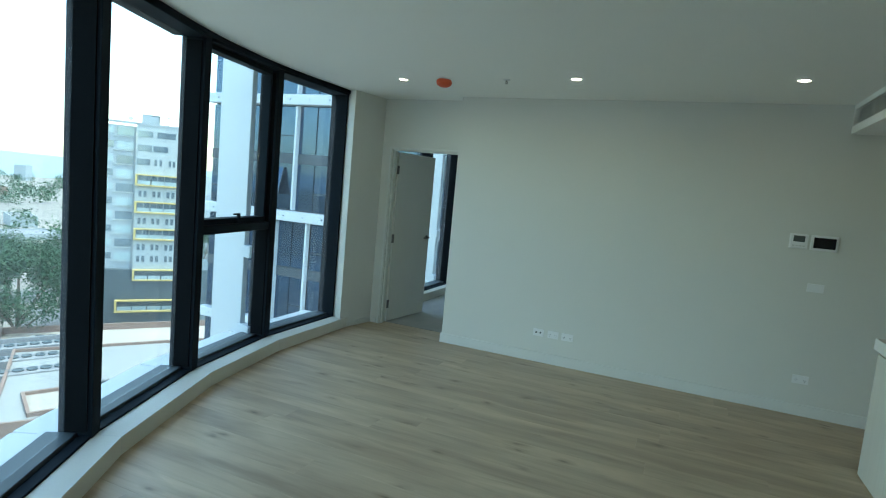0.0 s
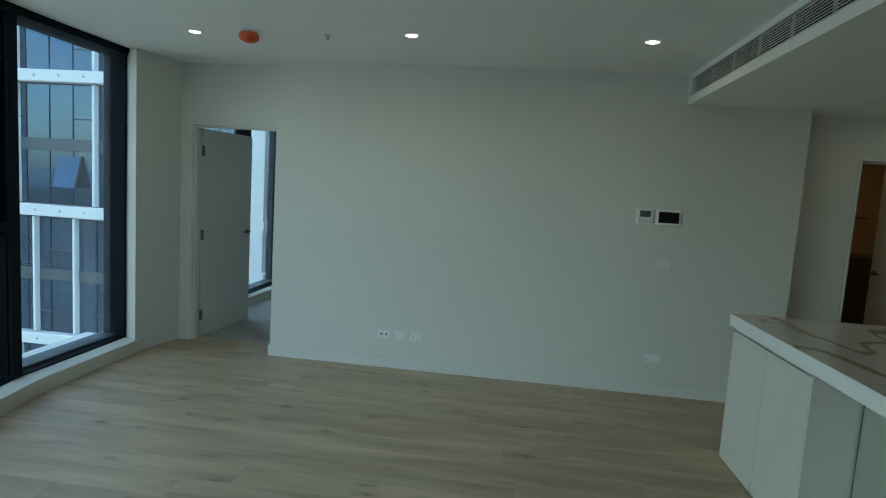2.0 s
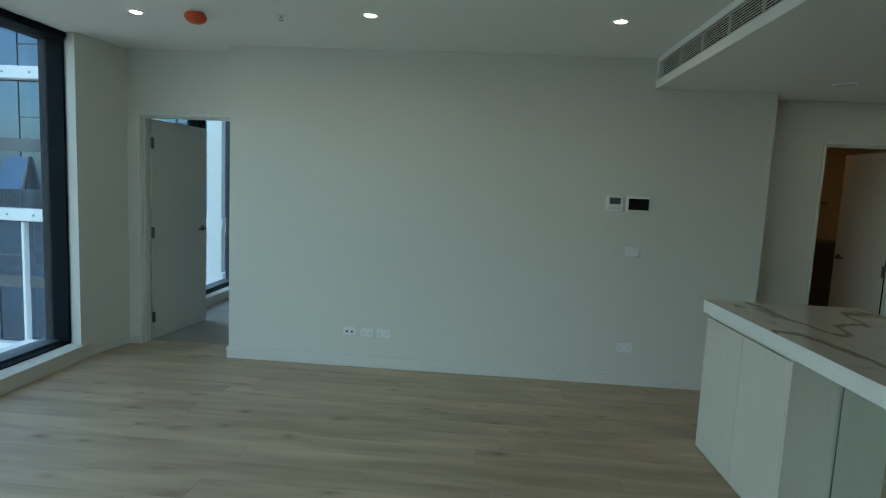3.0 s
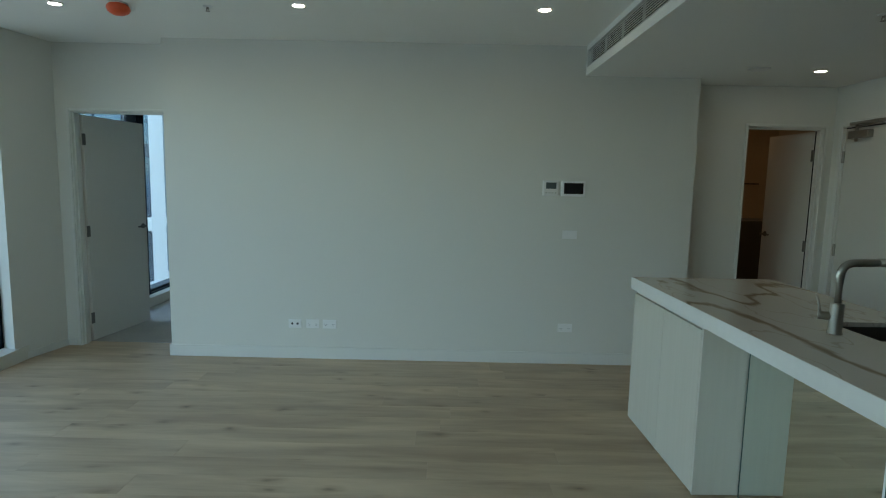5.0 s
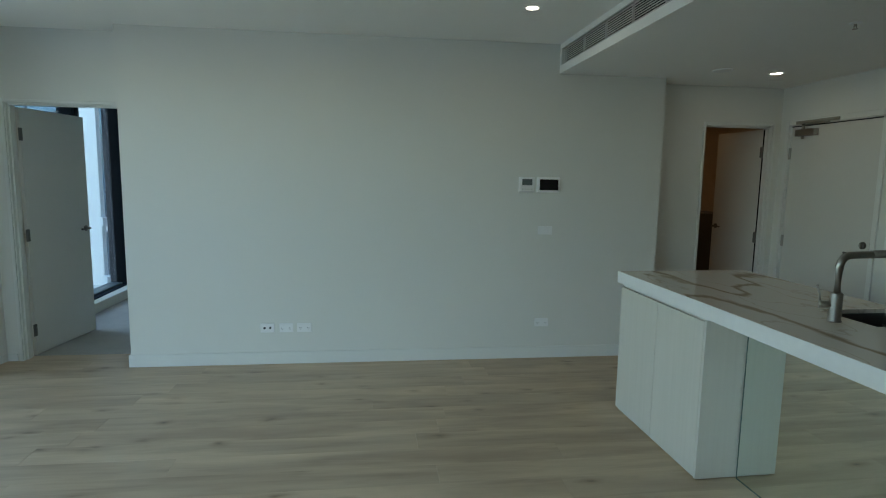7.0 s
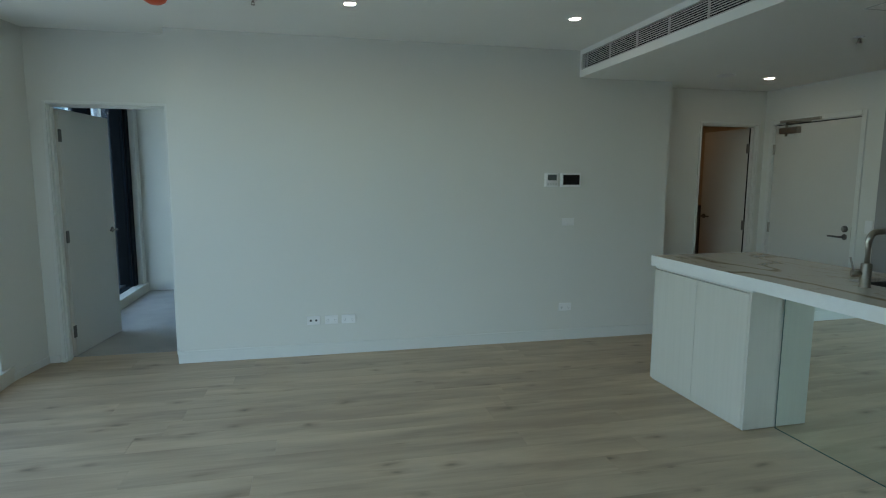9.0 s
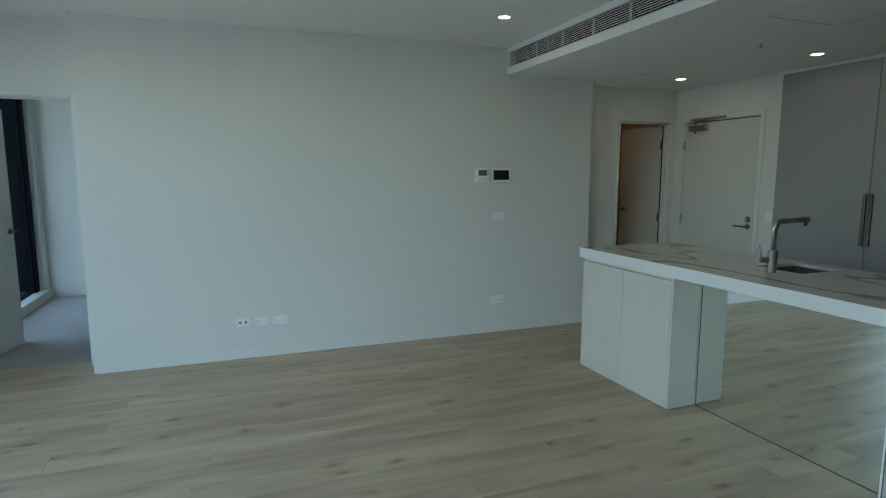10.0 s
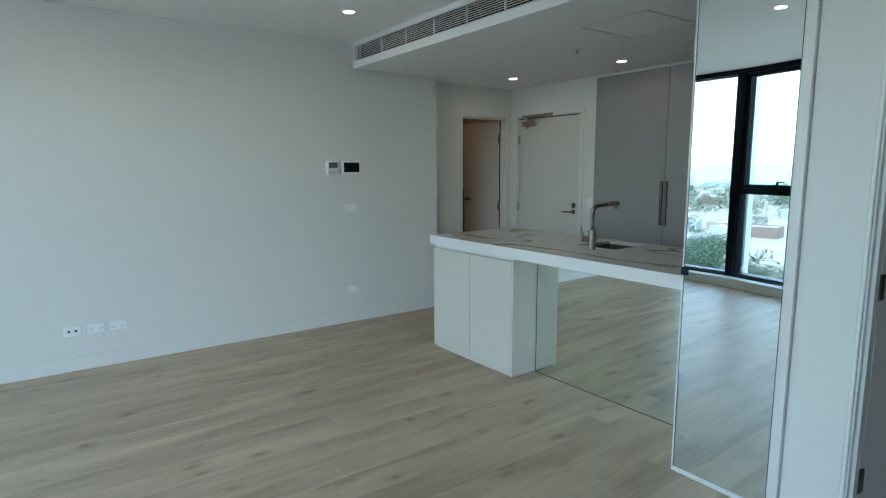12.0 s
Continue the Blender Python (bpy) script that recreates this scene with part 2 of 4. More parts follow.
WALL = surface("wall_paint", (0.71, 0.705, 0.655), 0.6, vary=0.015, fine=180, broad=0.8, bump=0.06, depth=0.001)
CEIL = surface("ceiling_paint", (0.9, 0.9, 0.86), 0.75, vary=0.012, fine=160, broad=0.7, bump=0.04, depth=0.001)
TRIM = surface("trim_gloss", (0.73, 0.73, 0.69), 0.35, vary=0.015, fine=90, broad=1.5, bump=0.02, depth=0.001)
DOORP = surface("door_paint", (0.64, 0.62, 0.57), 0.42, vary=0.02, fine=120, broad=1.5, bump=0.03, depth=0.001)
PLINTH = surface("plinth_paint", (0.68, 0.655, 0.58), 0.55, vary=0.03, fine=80, broad=2.0, bump=0.05, depth=0.001)
OAK = oak_floor()
SUB = surface("screed", (0.16, 0.12, 0.08), 0.9)
CARPET = surface("carpet_grey", (0.43, 0.41, 0.375), 0.95, vary=0.2, fine=320, broad=3.0, bump=0.6, depth=0.004)
BLACK = surface("black_aluminium", (0.013, 0.02, 0.027), 0.55, metal=0.0, vary=0.12, fine=200, broad=2.0, bump=0.03, depth=0.0005)
BLACK.node_tree.nodes["Principled BSDF"].inputs["Specular IOR Level"].default_value = 0.04
# Rubber of the glazing beads, and the black put into door gaps for shade.
RUBBER_AND_GAP = surface("rubber_and_gap_shade", (0.007, 0.009, 0.011), 0.8)
RUBBER_AND_GAP.node_tree.nodes["Principled BSDF"].inputs["Specular IOR Level"].default_value = 0.04
SILVER = surface("brushed_steel", (0.4, 0.375, 0.33), 0.38, metal=1.0, vary=0.08, fine=300, broad=6)
DARKSTEEL = surface("dark_steel", (0.16, 0.15, 0.14), 0.38, metal=1.0, vary=0.1, fine=200, broad=6)
BRONZE = surface("bronze_pull", (0.16, 0.14, 0.125), 0.4, metal=0.8, vary=0.08)
PLASTIC = surface("white_plastic", (0.83, 0.83, 0.82), 0.35, vary=0.01, bump=0)
SCREEN = surface("black_screen", (0.012, 0.012, 0.014), 0.15, vary=0.1, bump=0)
LCD = surface("grey_lcd", (0.1, 0.12, 0.12), 0.25, vary=0.1, bump=0)
SLOTM = surface("socket_slot", (0.05, 0.05, 0.05), 0.6, bump=0)
ORANGE = surface("orange_cover", (0.75, 0.1, 0.03), 0.45, vary=0.1, fine=60, broad=8, bump=0.2, depth=0.004)
VENEER = veneer()
STONE = marble()
STONEDGE = surface("stone_edge", (0.74, 0.73, 0.7), 0.2, vary=0.03, fine=30, broad=4, bump=0)
GREYP = surface("grey_laminate", (0.31, 0.305, 0.3), 0.4, vary=0.02, fine=220, broad=1.5, bump=0.04, depth=0.0005)
VOID = surface("duct_shade", (0.02, 0.02, 0.02), 0.9, bump=0)
GRILLE = surface("grille_white", (0.6, 0.6, 0.57), 0.45, vary=0.03)
SINKM = surface("sink_steel", (0.2, 0.195, 0.185), 0.4, metal=1.0, vary=0.1, fine=250, broad=8)
GLASS = clear_glass("window_glass")
MIRROR = surface("mirror_silver", (0.83, 0.9, 0.86), 0.02, metal=1.0, vary=0.004, bump=0)
MIRROR.node_tree.nodes["Principled BSDF"].inputs["Roughness"].default_value = 0.012
for lk in list(MIRROR.node_tree.nodes["Principled BSDF"].inputs["Roughness"].links):
    MIRROR.node_tree.links.remove(lk)
GREENEDGE = surface("mirror_edge", (0.1, 0.16, 0.14), 0.2, bump=0)
GLOW = lamp_glow("downlight_glow", (1.0, 0.9, 0.74), 8)
GLOWARM = lamp_glow("downlight_warm", (1.0, 0.62, 0.3), 26)

# ---- the shell of the living room ----
H, LOW = 2.6, 2.37
FACADE = [(-1.27, -0.17), (-1.24, -1.38), (-1.035, -2.42), (-0.612, -3.5), (-0.08, -4.4), (0.64, -5.22), (1.08, -5.58), (1.53, -5.93), (2.5, -6.43), (3.6, -6.75)]


def inset(points, d):
    """The open line shifted by d to its left-hand, room side."""
    out = []
    for i, p in enumerate(points):
        a, b = Vector(points[max(i - 1, 0)]), Vector(points[min(i + 1, len(points) - 1)])
        t = (b - a).normalized()
        out.append((p[0] - t.y * d, p[1] + t.x * d))
    return out


def smooth_line(points, steps=6):
    """A smooth curve through the points."""
    out = []
    ext = [tuple(2 * Vector(points[0]) - Vector(points[1]))] + points + [tuple(2 * Vector(points[-1]) - Vector(points[-2]))]
    for i in range(1, len(ext) - 2):
        p0, p1, p2, p3 = (Vector(q) for q in ext[i - 1:i + 3])
        for k in range(steps):
            t = k / steps
            out.append(tuple(0.5 * (2 * p1 + (p2 - p0) * t + (2 * p0 - 5 * p1 + 4 * p2 - p3) * t * t + (3 * p1 - p0 - 3 * p2 + p3) * t ** 3)))
    return out + [points[-1]]


def facade_x(y):
    """Where the glass line stands at y."""
    for (xa, ya), (xb, yb) in zip(FACADE, FACADE[1:]):
        if yb <= y <= ya:
            return xa + (xb - xa) * (ya - y) / (ya - yb)
    return -1.2


solid("wall_north", prism([(0, 0), (4.31, 0), (4.31, 0.41), (0, 0.41)], 0, H), WALL, "plain off-white painted plaster living room wall", "wall")
bm = bmesh.new()
bx(bm, -1.27, -0.905, 0.225, 0.35, 0, H), bx(bm, -0.905, 0, 0.225, 0.35, 2.045, H), bx(bm, -0.06, 0, 0.225, 0.35, 0, 2.045)
solid("wall_bedroom_door", bm, WALL, "off-white plaster wall around the bedroom doorway", "wall")
solid("wall_return", prism([(-1.43, -0.2), (-1.27, -0.17), (-1.255, -0.235), (-1.12, -0.28), (-1.03, 0.224), (-1.27, 0.224), (-1.43, 0.4)], 0, H), WALL, "short angled plaster pier between window and doorway", "wall")
bm = bmesh.new()
bx(bm, 4.31, 4.865, 0.29, 0.41, 0, LOW), bx(bm, 4.865, 5.515, 0.29, 0.41, 2.03, LOW), bx(bm, 5.515, 5.6, 0.29, 0.41, 0, LOW)
solid("wall_bathroom_door", bm, WALL, "off-white plaster wall around the bathroom doorway", "wall")
bm = bmesh.new()
bx(bm, 5.6, 5.74, 0.2, 0.41, 0, LOW), bx(bm, 5.6, 5.74, -0.82, 0.2, 2.07, LOW), bx(bm, 5.6, 5.74, -0.985, -0.82, 0, LOW), bx(bm, 5.66, 5.74, -3.98, -0.985, 0, LOW), bx(bm, 5.73, 5.8, -0.82, 0.2, 0, 2.07)
solid("wall_entry", bm, WALL, "off-white plaster wall around the entry door", "wall")
solid("wall_kitchen_south", box(3.565, 5.66, -3.98, -3.862, 0, H), WALL, "plain plaster wall at the end of the kitchen", "wall")
# Unseen wall added in place of more glass, to darken the kitchen side.
gone = FACADE[6:]
solid("unseen_wall_south", prism([*gone, (3.7, -7.0), (2.4, -6.75), (1.4, -6.2)][::-1], 0, H), WALL, "unseen plaster wall added to close the curve and limit daylight", "wall")
bm = bmesh.new()
bx(bm, 3.37, 3.49, -4.097, -3.864, 0, H), bx(bm, 3.37, 3.49, -4.925, -4.097, 2.038, H), bx(bm, 3.37, 3.49, -7.0, -4.925, 0, H), bx(bm, 3.49, 3.564, -3.98, -3.864, 0, H)
solid("wall_east", bm, WALL, "off-white plaster wall around the second bedroom doorway", "wall")

# ceilings
inner = smooth_line(inset(FACADE, -0.25))
solid("ceiling", prism([(-1.3, 0.4)] + [(-1.3, -0.17)] + inner + [(3.7, -6.8), (3.7, 0.4)], H, H + 0.15), CEIL, "flat white painted living room ceiling", "ceiling")
bm = bx(bmesh.new(), 3.455, 5.8, -3.86, 0.42, LOW, H + 0.1)
bx(bm, 3.39, 3.455, -3.38, 0.0, LOW, 2.43), bx(bm, 3.39, 3.455, -3.38, 0.0, 2.56, H), bx(bm, 3.39, 3.455, -0.04, 0.0, 2.43, 2.56), bx(bm, 3.39, 3.455, -3.38, -3.3, 2.43, 2.56)
solid("ceiling_kitchen", bm, CEIL, "lowered white kitchen ceiling with a straight bulkhead", "ceiling")

# floor: planks follow at the end
floor = solid("floor", prism(inset(FACADE, -0.02) + [(3.6, -3.9), (5.75, -3.9), (5.75, 0.35), (-1.29, 0.35)], -0.2, -0.012), SUB, "light limed oak plank floor with knots", "floor")

# plinth under the glass and its joints
outer_l, inner_l = inset(FACADE, -0.02), inset(FACADE, 0.178)
bm = bmesh.new()
for i in range(len(inner_l) - 1):
    prism([outer_l[i], outer_l[i + 1], inner_l[i + 1], inner_l[i]], -0.01, 0.108, bm)
bmesh.ops.remove_doubles(bm, verts=bm.verts[:], dist=0.0005)
plinth = solid("window_plinth", bm, PLINTH, "low white painted plinth curving under the glass", "sill")
for (xo, yo), (xi, yi) in list(zip(outer_l, inner_l))[1:-1]:
    d = Vector((xi - xo, yi - yo)).normalized()
    run = Matrix.Translation((xi, yi, 0)) @ Matrix.Rotation(math.atan2(d.y, d.x), 4, "Z")
    part("plinth_joint", box(-0.13, 0.0008, -0.0012, 0.0012, 0.0, 0.1086, m=run), GRILLE, plinth, "fine joint between two lengths of plinth")

head_o, head_i = smooth_line(inset(FACADE, -0.05)), smooth_line(inset(FACADE, 0.062))
bm = bmesh.new()
for i in range(len(head_i) - 1):
    prism([head_o[i], head_o[i + 1], head_i[i + 1], head_i[i]], H - 0.035, H - 0.0005, bm)
bmesh.ops.remove_doubles(bm, verts=bm.verts[:], dist=0.0005)
solid("window_head_trim", bm, BLACK, "curved black aluminium trim between glass and ceiling", "trim")

def skirting(name, a, b, height=0.1, thick=0.013):
    """A skirting board along a wall line, room on the left of a to b."""
    a, b = Vector(a), Vector(b)
    m = Matrix.Translation((a.x, a.y, 0)) @ Matrix.Rotation(math.atan2(b.y - a.y, b.x - a.x), 4, "Z")
    bm = bx(bmesh.new(), 0, (b - a).length, 0.0, thick, 0.001, height, m)
    bmesh.ops.bevel(bm, geom=[e for e in bm.edges if all(v.co.z > height - 0.001 for v in e.verts)], offset=0.003, segments=1, affect="EDGES")
    solid("baseboard", bm, TRIM, "white painted square skirting board", "baseboard")


skirting("baseboard", (4.31, -0.0005), (-0.013, -0.0005))
skirting("baseboard", (0.0, 0.0), (0.0, 0.22))
skirting("baseboard", (-1.03, 0.224), (-1.118, -0.277), 0.06, 0.01)
skirting("baseboard", (-0.95, 0.2245), (-1.03, 0.2245), 0.06, 0.01)
skirting("baseboard", (4.81, 0.2895), (4.312, 0.2895))
skirting("baseboard", (5.5995, -0.985), (5.5995, -0.86))
skirting("baseboard", (3.3695, -3.866), (3.3695, -4.077))
skirting("baseboard", (3.3695, -4.95), (3.3695, -6.6))
skirting("baseboard", (4.3105, 0.0), (4.3105, 0.288))


# ---- the curved glass wall ----
def bay(i, pa, pb, name="window", opening=False, z0=0.06, z1=H):
    """One bay of dark aluminium frame from pa to pb, with its pane; the room lies on the left."""
    pa, pb = Vector(pa), Vector(pb)
    L = (pb - pa).length
    w = thing("window_%d" % i, Matrix.Translation((pa.x, pa.y, 0)) @ Matrix.Rotation(math.atan2(pb.y - pa.y, pb.x - pa.x), 4, "Z"),
              "full-height window in black aluminium with an openable upper sash" if opening else "full-height fixed window in a black aluminium frame", "window", "curved glass wall", "structure")
    e = 0.05
    part("mullion", box(-e, e, -0.14, 0.035, z0, z1 - 0.001, 0.004, 1), BLACK, w)
    part("glazing_bead", box(e, e + 0.012, -0.1, 0.012, z0 + 0.085, z1 - 0.075), RUBBER_AND_GAP, w)
    part("glazing_bead", box(L - e - 0.012, L - e, -0.1, 0.012, z0 + 0.085, z1 - 0.075), RUBBER_AND_GAP, w)
    part("bottom_rail", box(e, L - e, -0.04, 0.03, z0, z0 + 0.06, 0.004, 1), BLACK, w)
    part("outer_sill", box(e, L - e, -0.2, -0.0405, z0, z0 + 0.08, 0.004, 1), SILLM, w, "blue-grey metal sill under the pane")
    part("head_rail", box(e, L - e, -0.2, 0.045, z1 - 0.055, z1 - 0.001, 0.004, 1), BLACK, w)
    part("outer_ledge", box(-0.02, L + 0.02, -0.42, -0.201, z0 - 0.05, z0 + 0.03), LEDGE, w, "pale metal ledge outside the glass")
    if opening:
        part("transom", box(e, L - e, -0.15, 0.02, 1.13, 1.2, 0.004, 1), BLACK, w)
        part("pane", box(e, L - e, -0.112, -0.101, z0 + 0.085, 1.13), GLASS, w).visible_shadow = False
        for a, b, c, d in ((e + 0.02, L - e - 0.02, 1.2, 1.245), (e + 0.02, L - e - 0.02, z1 - 0.095, z1 - 0.057), (e + 0.02, e + 0.05, 1.245, z1 - 0.095), (L - e - 0.05, L - e - 0.02, 1.245, z1 - 0.095)):
            part("sash_rail", box(a, b, -0.11, -0.01, c, d, 0.003, 1), BLACK, w)
        part("pane", box(e + 0.05, L - e - 0.05, -0.095, -0.084, 1.245, z1 - 0.095), GLASS, w).visible_shadow = False
        m = L / 2
        handle = part("handle", box(m - 0.035, m + 0.035, -0.008, 0.02, 1.202, 1.228, 0.003, 1), BLACK, w, "black cast window winder")
        part("crank", box(m - 0.012, m + 0.012, 0.0, 0.022, 1.228, 1.275, 0.003, 1), BLACK, handle)
        part("lever", box(m - 0.015, m + 0.075, 0.004, 0.02, 1.272, 1.286, 0.003, 1), BLACK, handle)
    else:
        part("pane", box(e, L - e, -0.112, -0.101, z0 + 0.085, z1 - 0.055), GLASS, w).visible_shadow = False
    return w


SILLM = surface("sill_metal", (0.055, 0.075, 0.085), 0.5, vary=0.08, fine=40, broad=3, bump=0.03, depth=0.0005)
LEDGE = surface("ledge_metal", (0.66, 0.68, 0.69), 0.5, vary=0.05, fine=30, broad=2)
for k, (pa, pb) in enumerate(zip(FACADE[:6], FACADE[1:7])):
    bay(k + 1, pa, pb, opening=(k in (1, 4)))
solid("window_end_post", box(-1.44, -1.235, -0.262, -0.204, 0.06, H - 0.001, 0.003, 1), BLACK, "black aluminium post where the glass meets the pier", "window frame")

FINM = surface("fin_white", (0.47, 0.52, 0.56), 0.5, vary=0.03, fine=20, broad=1)


def sun_fin(a, b, z0, z1):
    """An outdoor upright blade with its fixing bracket."""
    a, b = Vector(a), Vector(b)
    f = thing("facade_fin", Matrix.Translation((a.x, a.y, 0)) @ Matrix.Rotation(math.atan2(b.y - a.y, b.x - a.x), 4, "Z"), "tall white painted metal fin outside the glass", "facade fin", "outdoor fins")
    L = (b - a).length
    part("blade", box(0, L, -0.025, 0.025, z0, z1, 0.006, 2), FINM, f)
    br = part("bracket", box(-0.16, 0.06, -0.035, 0.035, 0.02, 0.2, 0.004, 1), FINM, f, "bolted white steel bracket")
    part("bracket", box(-0.12, 0.03, -0.035, 0.035, 0.84, 0.95, 0.004, 1), FINM, f)
    for z in (0.06, 0.11, 0.16):
        part("bolt", lathe([(0.012, 0), (0.012, 0.012)], 8, m=pose(0.0, -0.035, z, 90, 0, 0)), DARKSTEEL, br)


sun_fin((-1.48, -1.4), (-2.05, -1.2), -0.12, 5.5)
sun_fin((-1.52, 3.1), (-2.14, 3.92), -0.12, 5.5)

# ---- bedroom beyond the doorway ----
solid("floor_bedroom", box(-1.3, 2.7, 0.352, 3.3, -0.12, 0.004), CARPET, "grey cut-pile bedroom carpet", "carpet")
solid("wall_bedroom_north", box(-1.4, 2.7, 3.22, 3.34, 0, H), WALL, "plain off-white bedroom wall", "wall")
solid("wall_bedroom_east", box(2.6, 2.72, 0.41, 3.22, 0, H), WALL, "plain off-white bedroom wall", "wall")
solid("ceiling_bedroom", box(-1.4, 2.72, 0.352, 3.3, H, H + 0.15), CEIL, "flat white bedroom ceiling", "ceiling")
solid("window_plinth_bedroom", box(-1.24, -1.07, 0.351, 3.22, 0, 0.112, 0.004, 1), PLINTH, "low white painted plinth under the bedroom glass", "sill")
bay(9, (-1.22, 2.98), (-1.2, 1.85), z0=0.06)
bay(10, (-1.2, 1.85), (-1.22, 0.75), z0=0.06)
solid("window_end_post_bedroom", box(-1.42, -1.16, 2.97, 3.085, 0.06, H - 0.001, 0.003, 1), BLACK, "deep black aluminium post at the end of the bedroom glass", "window frame")
solid("wall_bedroom_reveal", box(-1.45, -1.1, 3.087, 3.22, 0.113, H), WALL, "white plaster reveal beside the bedroom glass", "wall")
solid("wall_bedroom_west", box(-1.6, -1.242, 0.36, 0.74, 0, H), WALL, "white plaster pier beside the bedroom glass", "wall")


# ---- doors ----
def jamb(name, opening, height, m, depth=0.12, face=0.03, label="white painted door frame with a slim architrave"):
    """Lining and architrave of a doorway of that width; local x along the wall, y into it, z up."""
    d = thing(name, m, label, "door frame", "", "structure")
    part("jamb_side", box(-0.02, 0.0, 0.0, depth, 0, height + 0.02), TRIM, d)
    part("jamb_side", box(opening, opening + 0.02, 0.0, depth, 0, height + 0.02), TRIM, d)
    part("jamb_head", box(0, opening, 0.0, depth, height, height + 0.02), TRIM, d)
    part("stop", box(0.0, 0.012, 0.03, 0.07, 0, height), TRIM, d)
    part("stop", box(opening - 0.012, opening, 0.03, 0.07, 0, height), TRIM, d)
    part("stop", box(0.012, opening - 0.012, 0.03, 0.07, height - 0.012, height), TRIM, d)
    for a, b in ((-face, -0.006), (opening + 0.006, opening + face)):
        part("architrave", box(a, b, -0.014, 0.0, 0, height + face, 0.003, 1), TRIM, d)
    part("architrave", box(-0.006, opening + 0.006, -0.014, 0.0, height + 0.006, height + face, 0.003, 1), TRIM, d)
    return d


def lever_set(parent, m, side=1, material=None):
    """Lever handle on a round rose, spindle along local y."""
    material = material or DARKSTEEL
    rose = part("door_handle", lathe([(0.026, 0), (0.026, 0.006), (0.022, 0.009)], 20, m=m @ pose(0, 0, 0, 90, 0, 0)), material, parent, "metal lever handle on a round rose")
    part("neck", lathe([(0.009, 0.008), (0.009, 0.048)], 12, m=m @ pose(0, 0, 0, 90, 0, 0)), material, rose)
    part("lever", tube([m @ Vector(p) for p in ((0, -0.045, 0), (0.01 * side, -0.048, 0), (0.06 * side, -0.048, 0.0), (0.125 * side, -0.046, 0.0))], 0.0085, 12), material, rose)


def leaf(name, width, height, m, hinges, handle_z, swing, label):
    """A flush door leaf hinged at local x=0, its face looking along -y."""
    d = thing(name, m, label, "door", "", "structure")
    part("panel", box(0.002, width, 0.0, 0.038, 0.012, height, 0.002, 1), DOORP, d)
    for z in hinges:
        part("hinge", box(-0.014, 0.022, -0.007, 0.005, z - 0.05, z + 0.05, 0.003, 1), DARKSTEEL, d, "grey steel butt hinge")
    lever_set(d, pose(width - 0.06, 0.0, handle_z), -1)
    lever_set(d, pose(width - 0.06, 0.038, handle_z, 0, 0, 180), 1)
    return d


jamb("door_frame_1", 0.83, 2.035, pose(-0.9, 0.224, 0))
open_angle = math.degrees(math.atan2(1.12 - 0.34, 0.1))
leaf("door_1", 0.8, 2.02, pose(-0.872, 0.335, 0, 0, 0, open_angle), (0.22, 1.005, 1.81), 1.0, 1, "white flush bedroom door standing wide open")

jamb("door_frame_2", 0.64, 2.025, pose(4.87, 0.2895, 0))
leaf2 = leaf("door_2", 0.66, 2.01, pose(5.502, 0.385, 0, 0, 0, 180 - 88) @ Matrix.Diagonal((1, -1, 1, 1)), (0.22, 1.0, 1.8), 1.06, 1, "white flush bathroom door standing wide open")

# Black strip gives the shade of the open gap along the hinge edge.
part("hinge_gap_shade", box(-0.011, 0.0015, 0.002, 0.03, 0.012, 2.008), RUBBER_AND_GAP, leaf2, "black strip standing in for the shaded hinge gap")

# second bedroom doorway in the east wall
jamb("door_frame_3", 0.82, 2.035, pose(3.3698, -4.1, 0, 0, 0, -90), 0.12, 0.022)
leaf("door_3", 0.8, 2.02, pose(3.482, -4.103, 0, 0, 0, -8), (0.235, 1.02, 1.8), 1.0, 1, "white flush bedroom door standing open")
solid("floor_second_bedroom", box(3.49, 6.6, -7.0, -3.985, -0.1, 0.003), CARPET, "grey cut-pile carpet in the second bedroom", "carpet")
bm = bmesh.new()
bx(bm, 5.805, 6.7, -3.98, -3.86, 0, H), bx(bm, 6.6, 6.7, -7.0, -3.98, 0, H), bx(bm, 3.49, 6.7, -7.1, -7.0, 0, H), bx(bm, 3.566, 5.805, -3.984, -3.981, 0, H)
solid("wall_second_bedroom", bm, WALL, "plain off-white walls of the second bedroom", "wall")
solid("ceiling_second_bedroom", box(3.7, 6.7, -7.1, -3.86, H, H + 0.1), CEIL, "flat white ceiling of the second bedroom", "ceiling")

# entry door with closer, lock and hinges
ent = jamb("door_frame_4", 0.94, 2.02, pose(5.5995, 0.16, 0, 0, 0, -90), 0.13, 0.05)
d4 = thing("door_4", pose(5.612, 0.155, 0, 0, 0, -90), "white flush entry door, closed, with an overhead closer", "door", "", "structure")
part("panel", box(0.0, 0.925, 0.0, 0.045, 0.008, 2.012, 0.002, 1), DOORP, d4)
for z in (0.25, 1.0, 1.78):
    part("hinge", box(-0.006, 0.014, -0.016, 0.0, z - 0.05, z + 0.05, 0.003, 1), SILVER, d4, "steel butt hinge")
lever_set(d4, pose(0.86, 0.0, 0.985), -1)
lock = part("deadbolt", lathe([(0.028, 0), (0.028, 0.012), (0.024, 0.016)], 20, m=pose(0.86, 0, 1.055, 90, 0, 0)), DARKSTEEL, d4, "round steel deadlock")
part("thumb_turn", box(0.853, 0.867, -0.03, -0.016, 1.04, 1.07, 0.002, 1), SILVER, lock)
part("strike", box(0.928, 0.937, -0.014, 0.0, 0.96, 1.08), SILVER, d4)
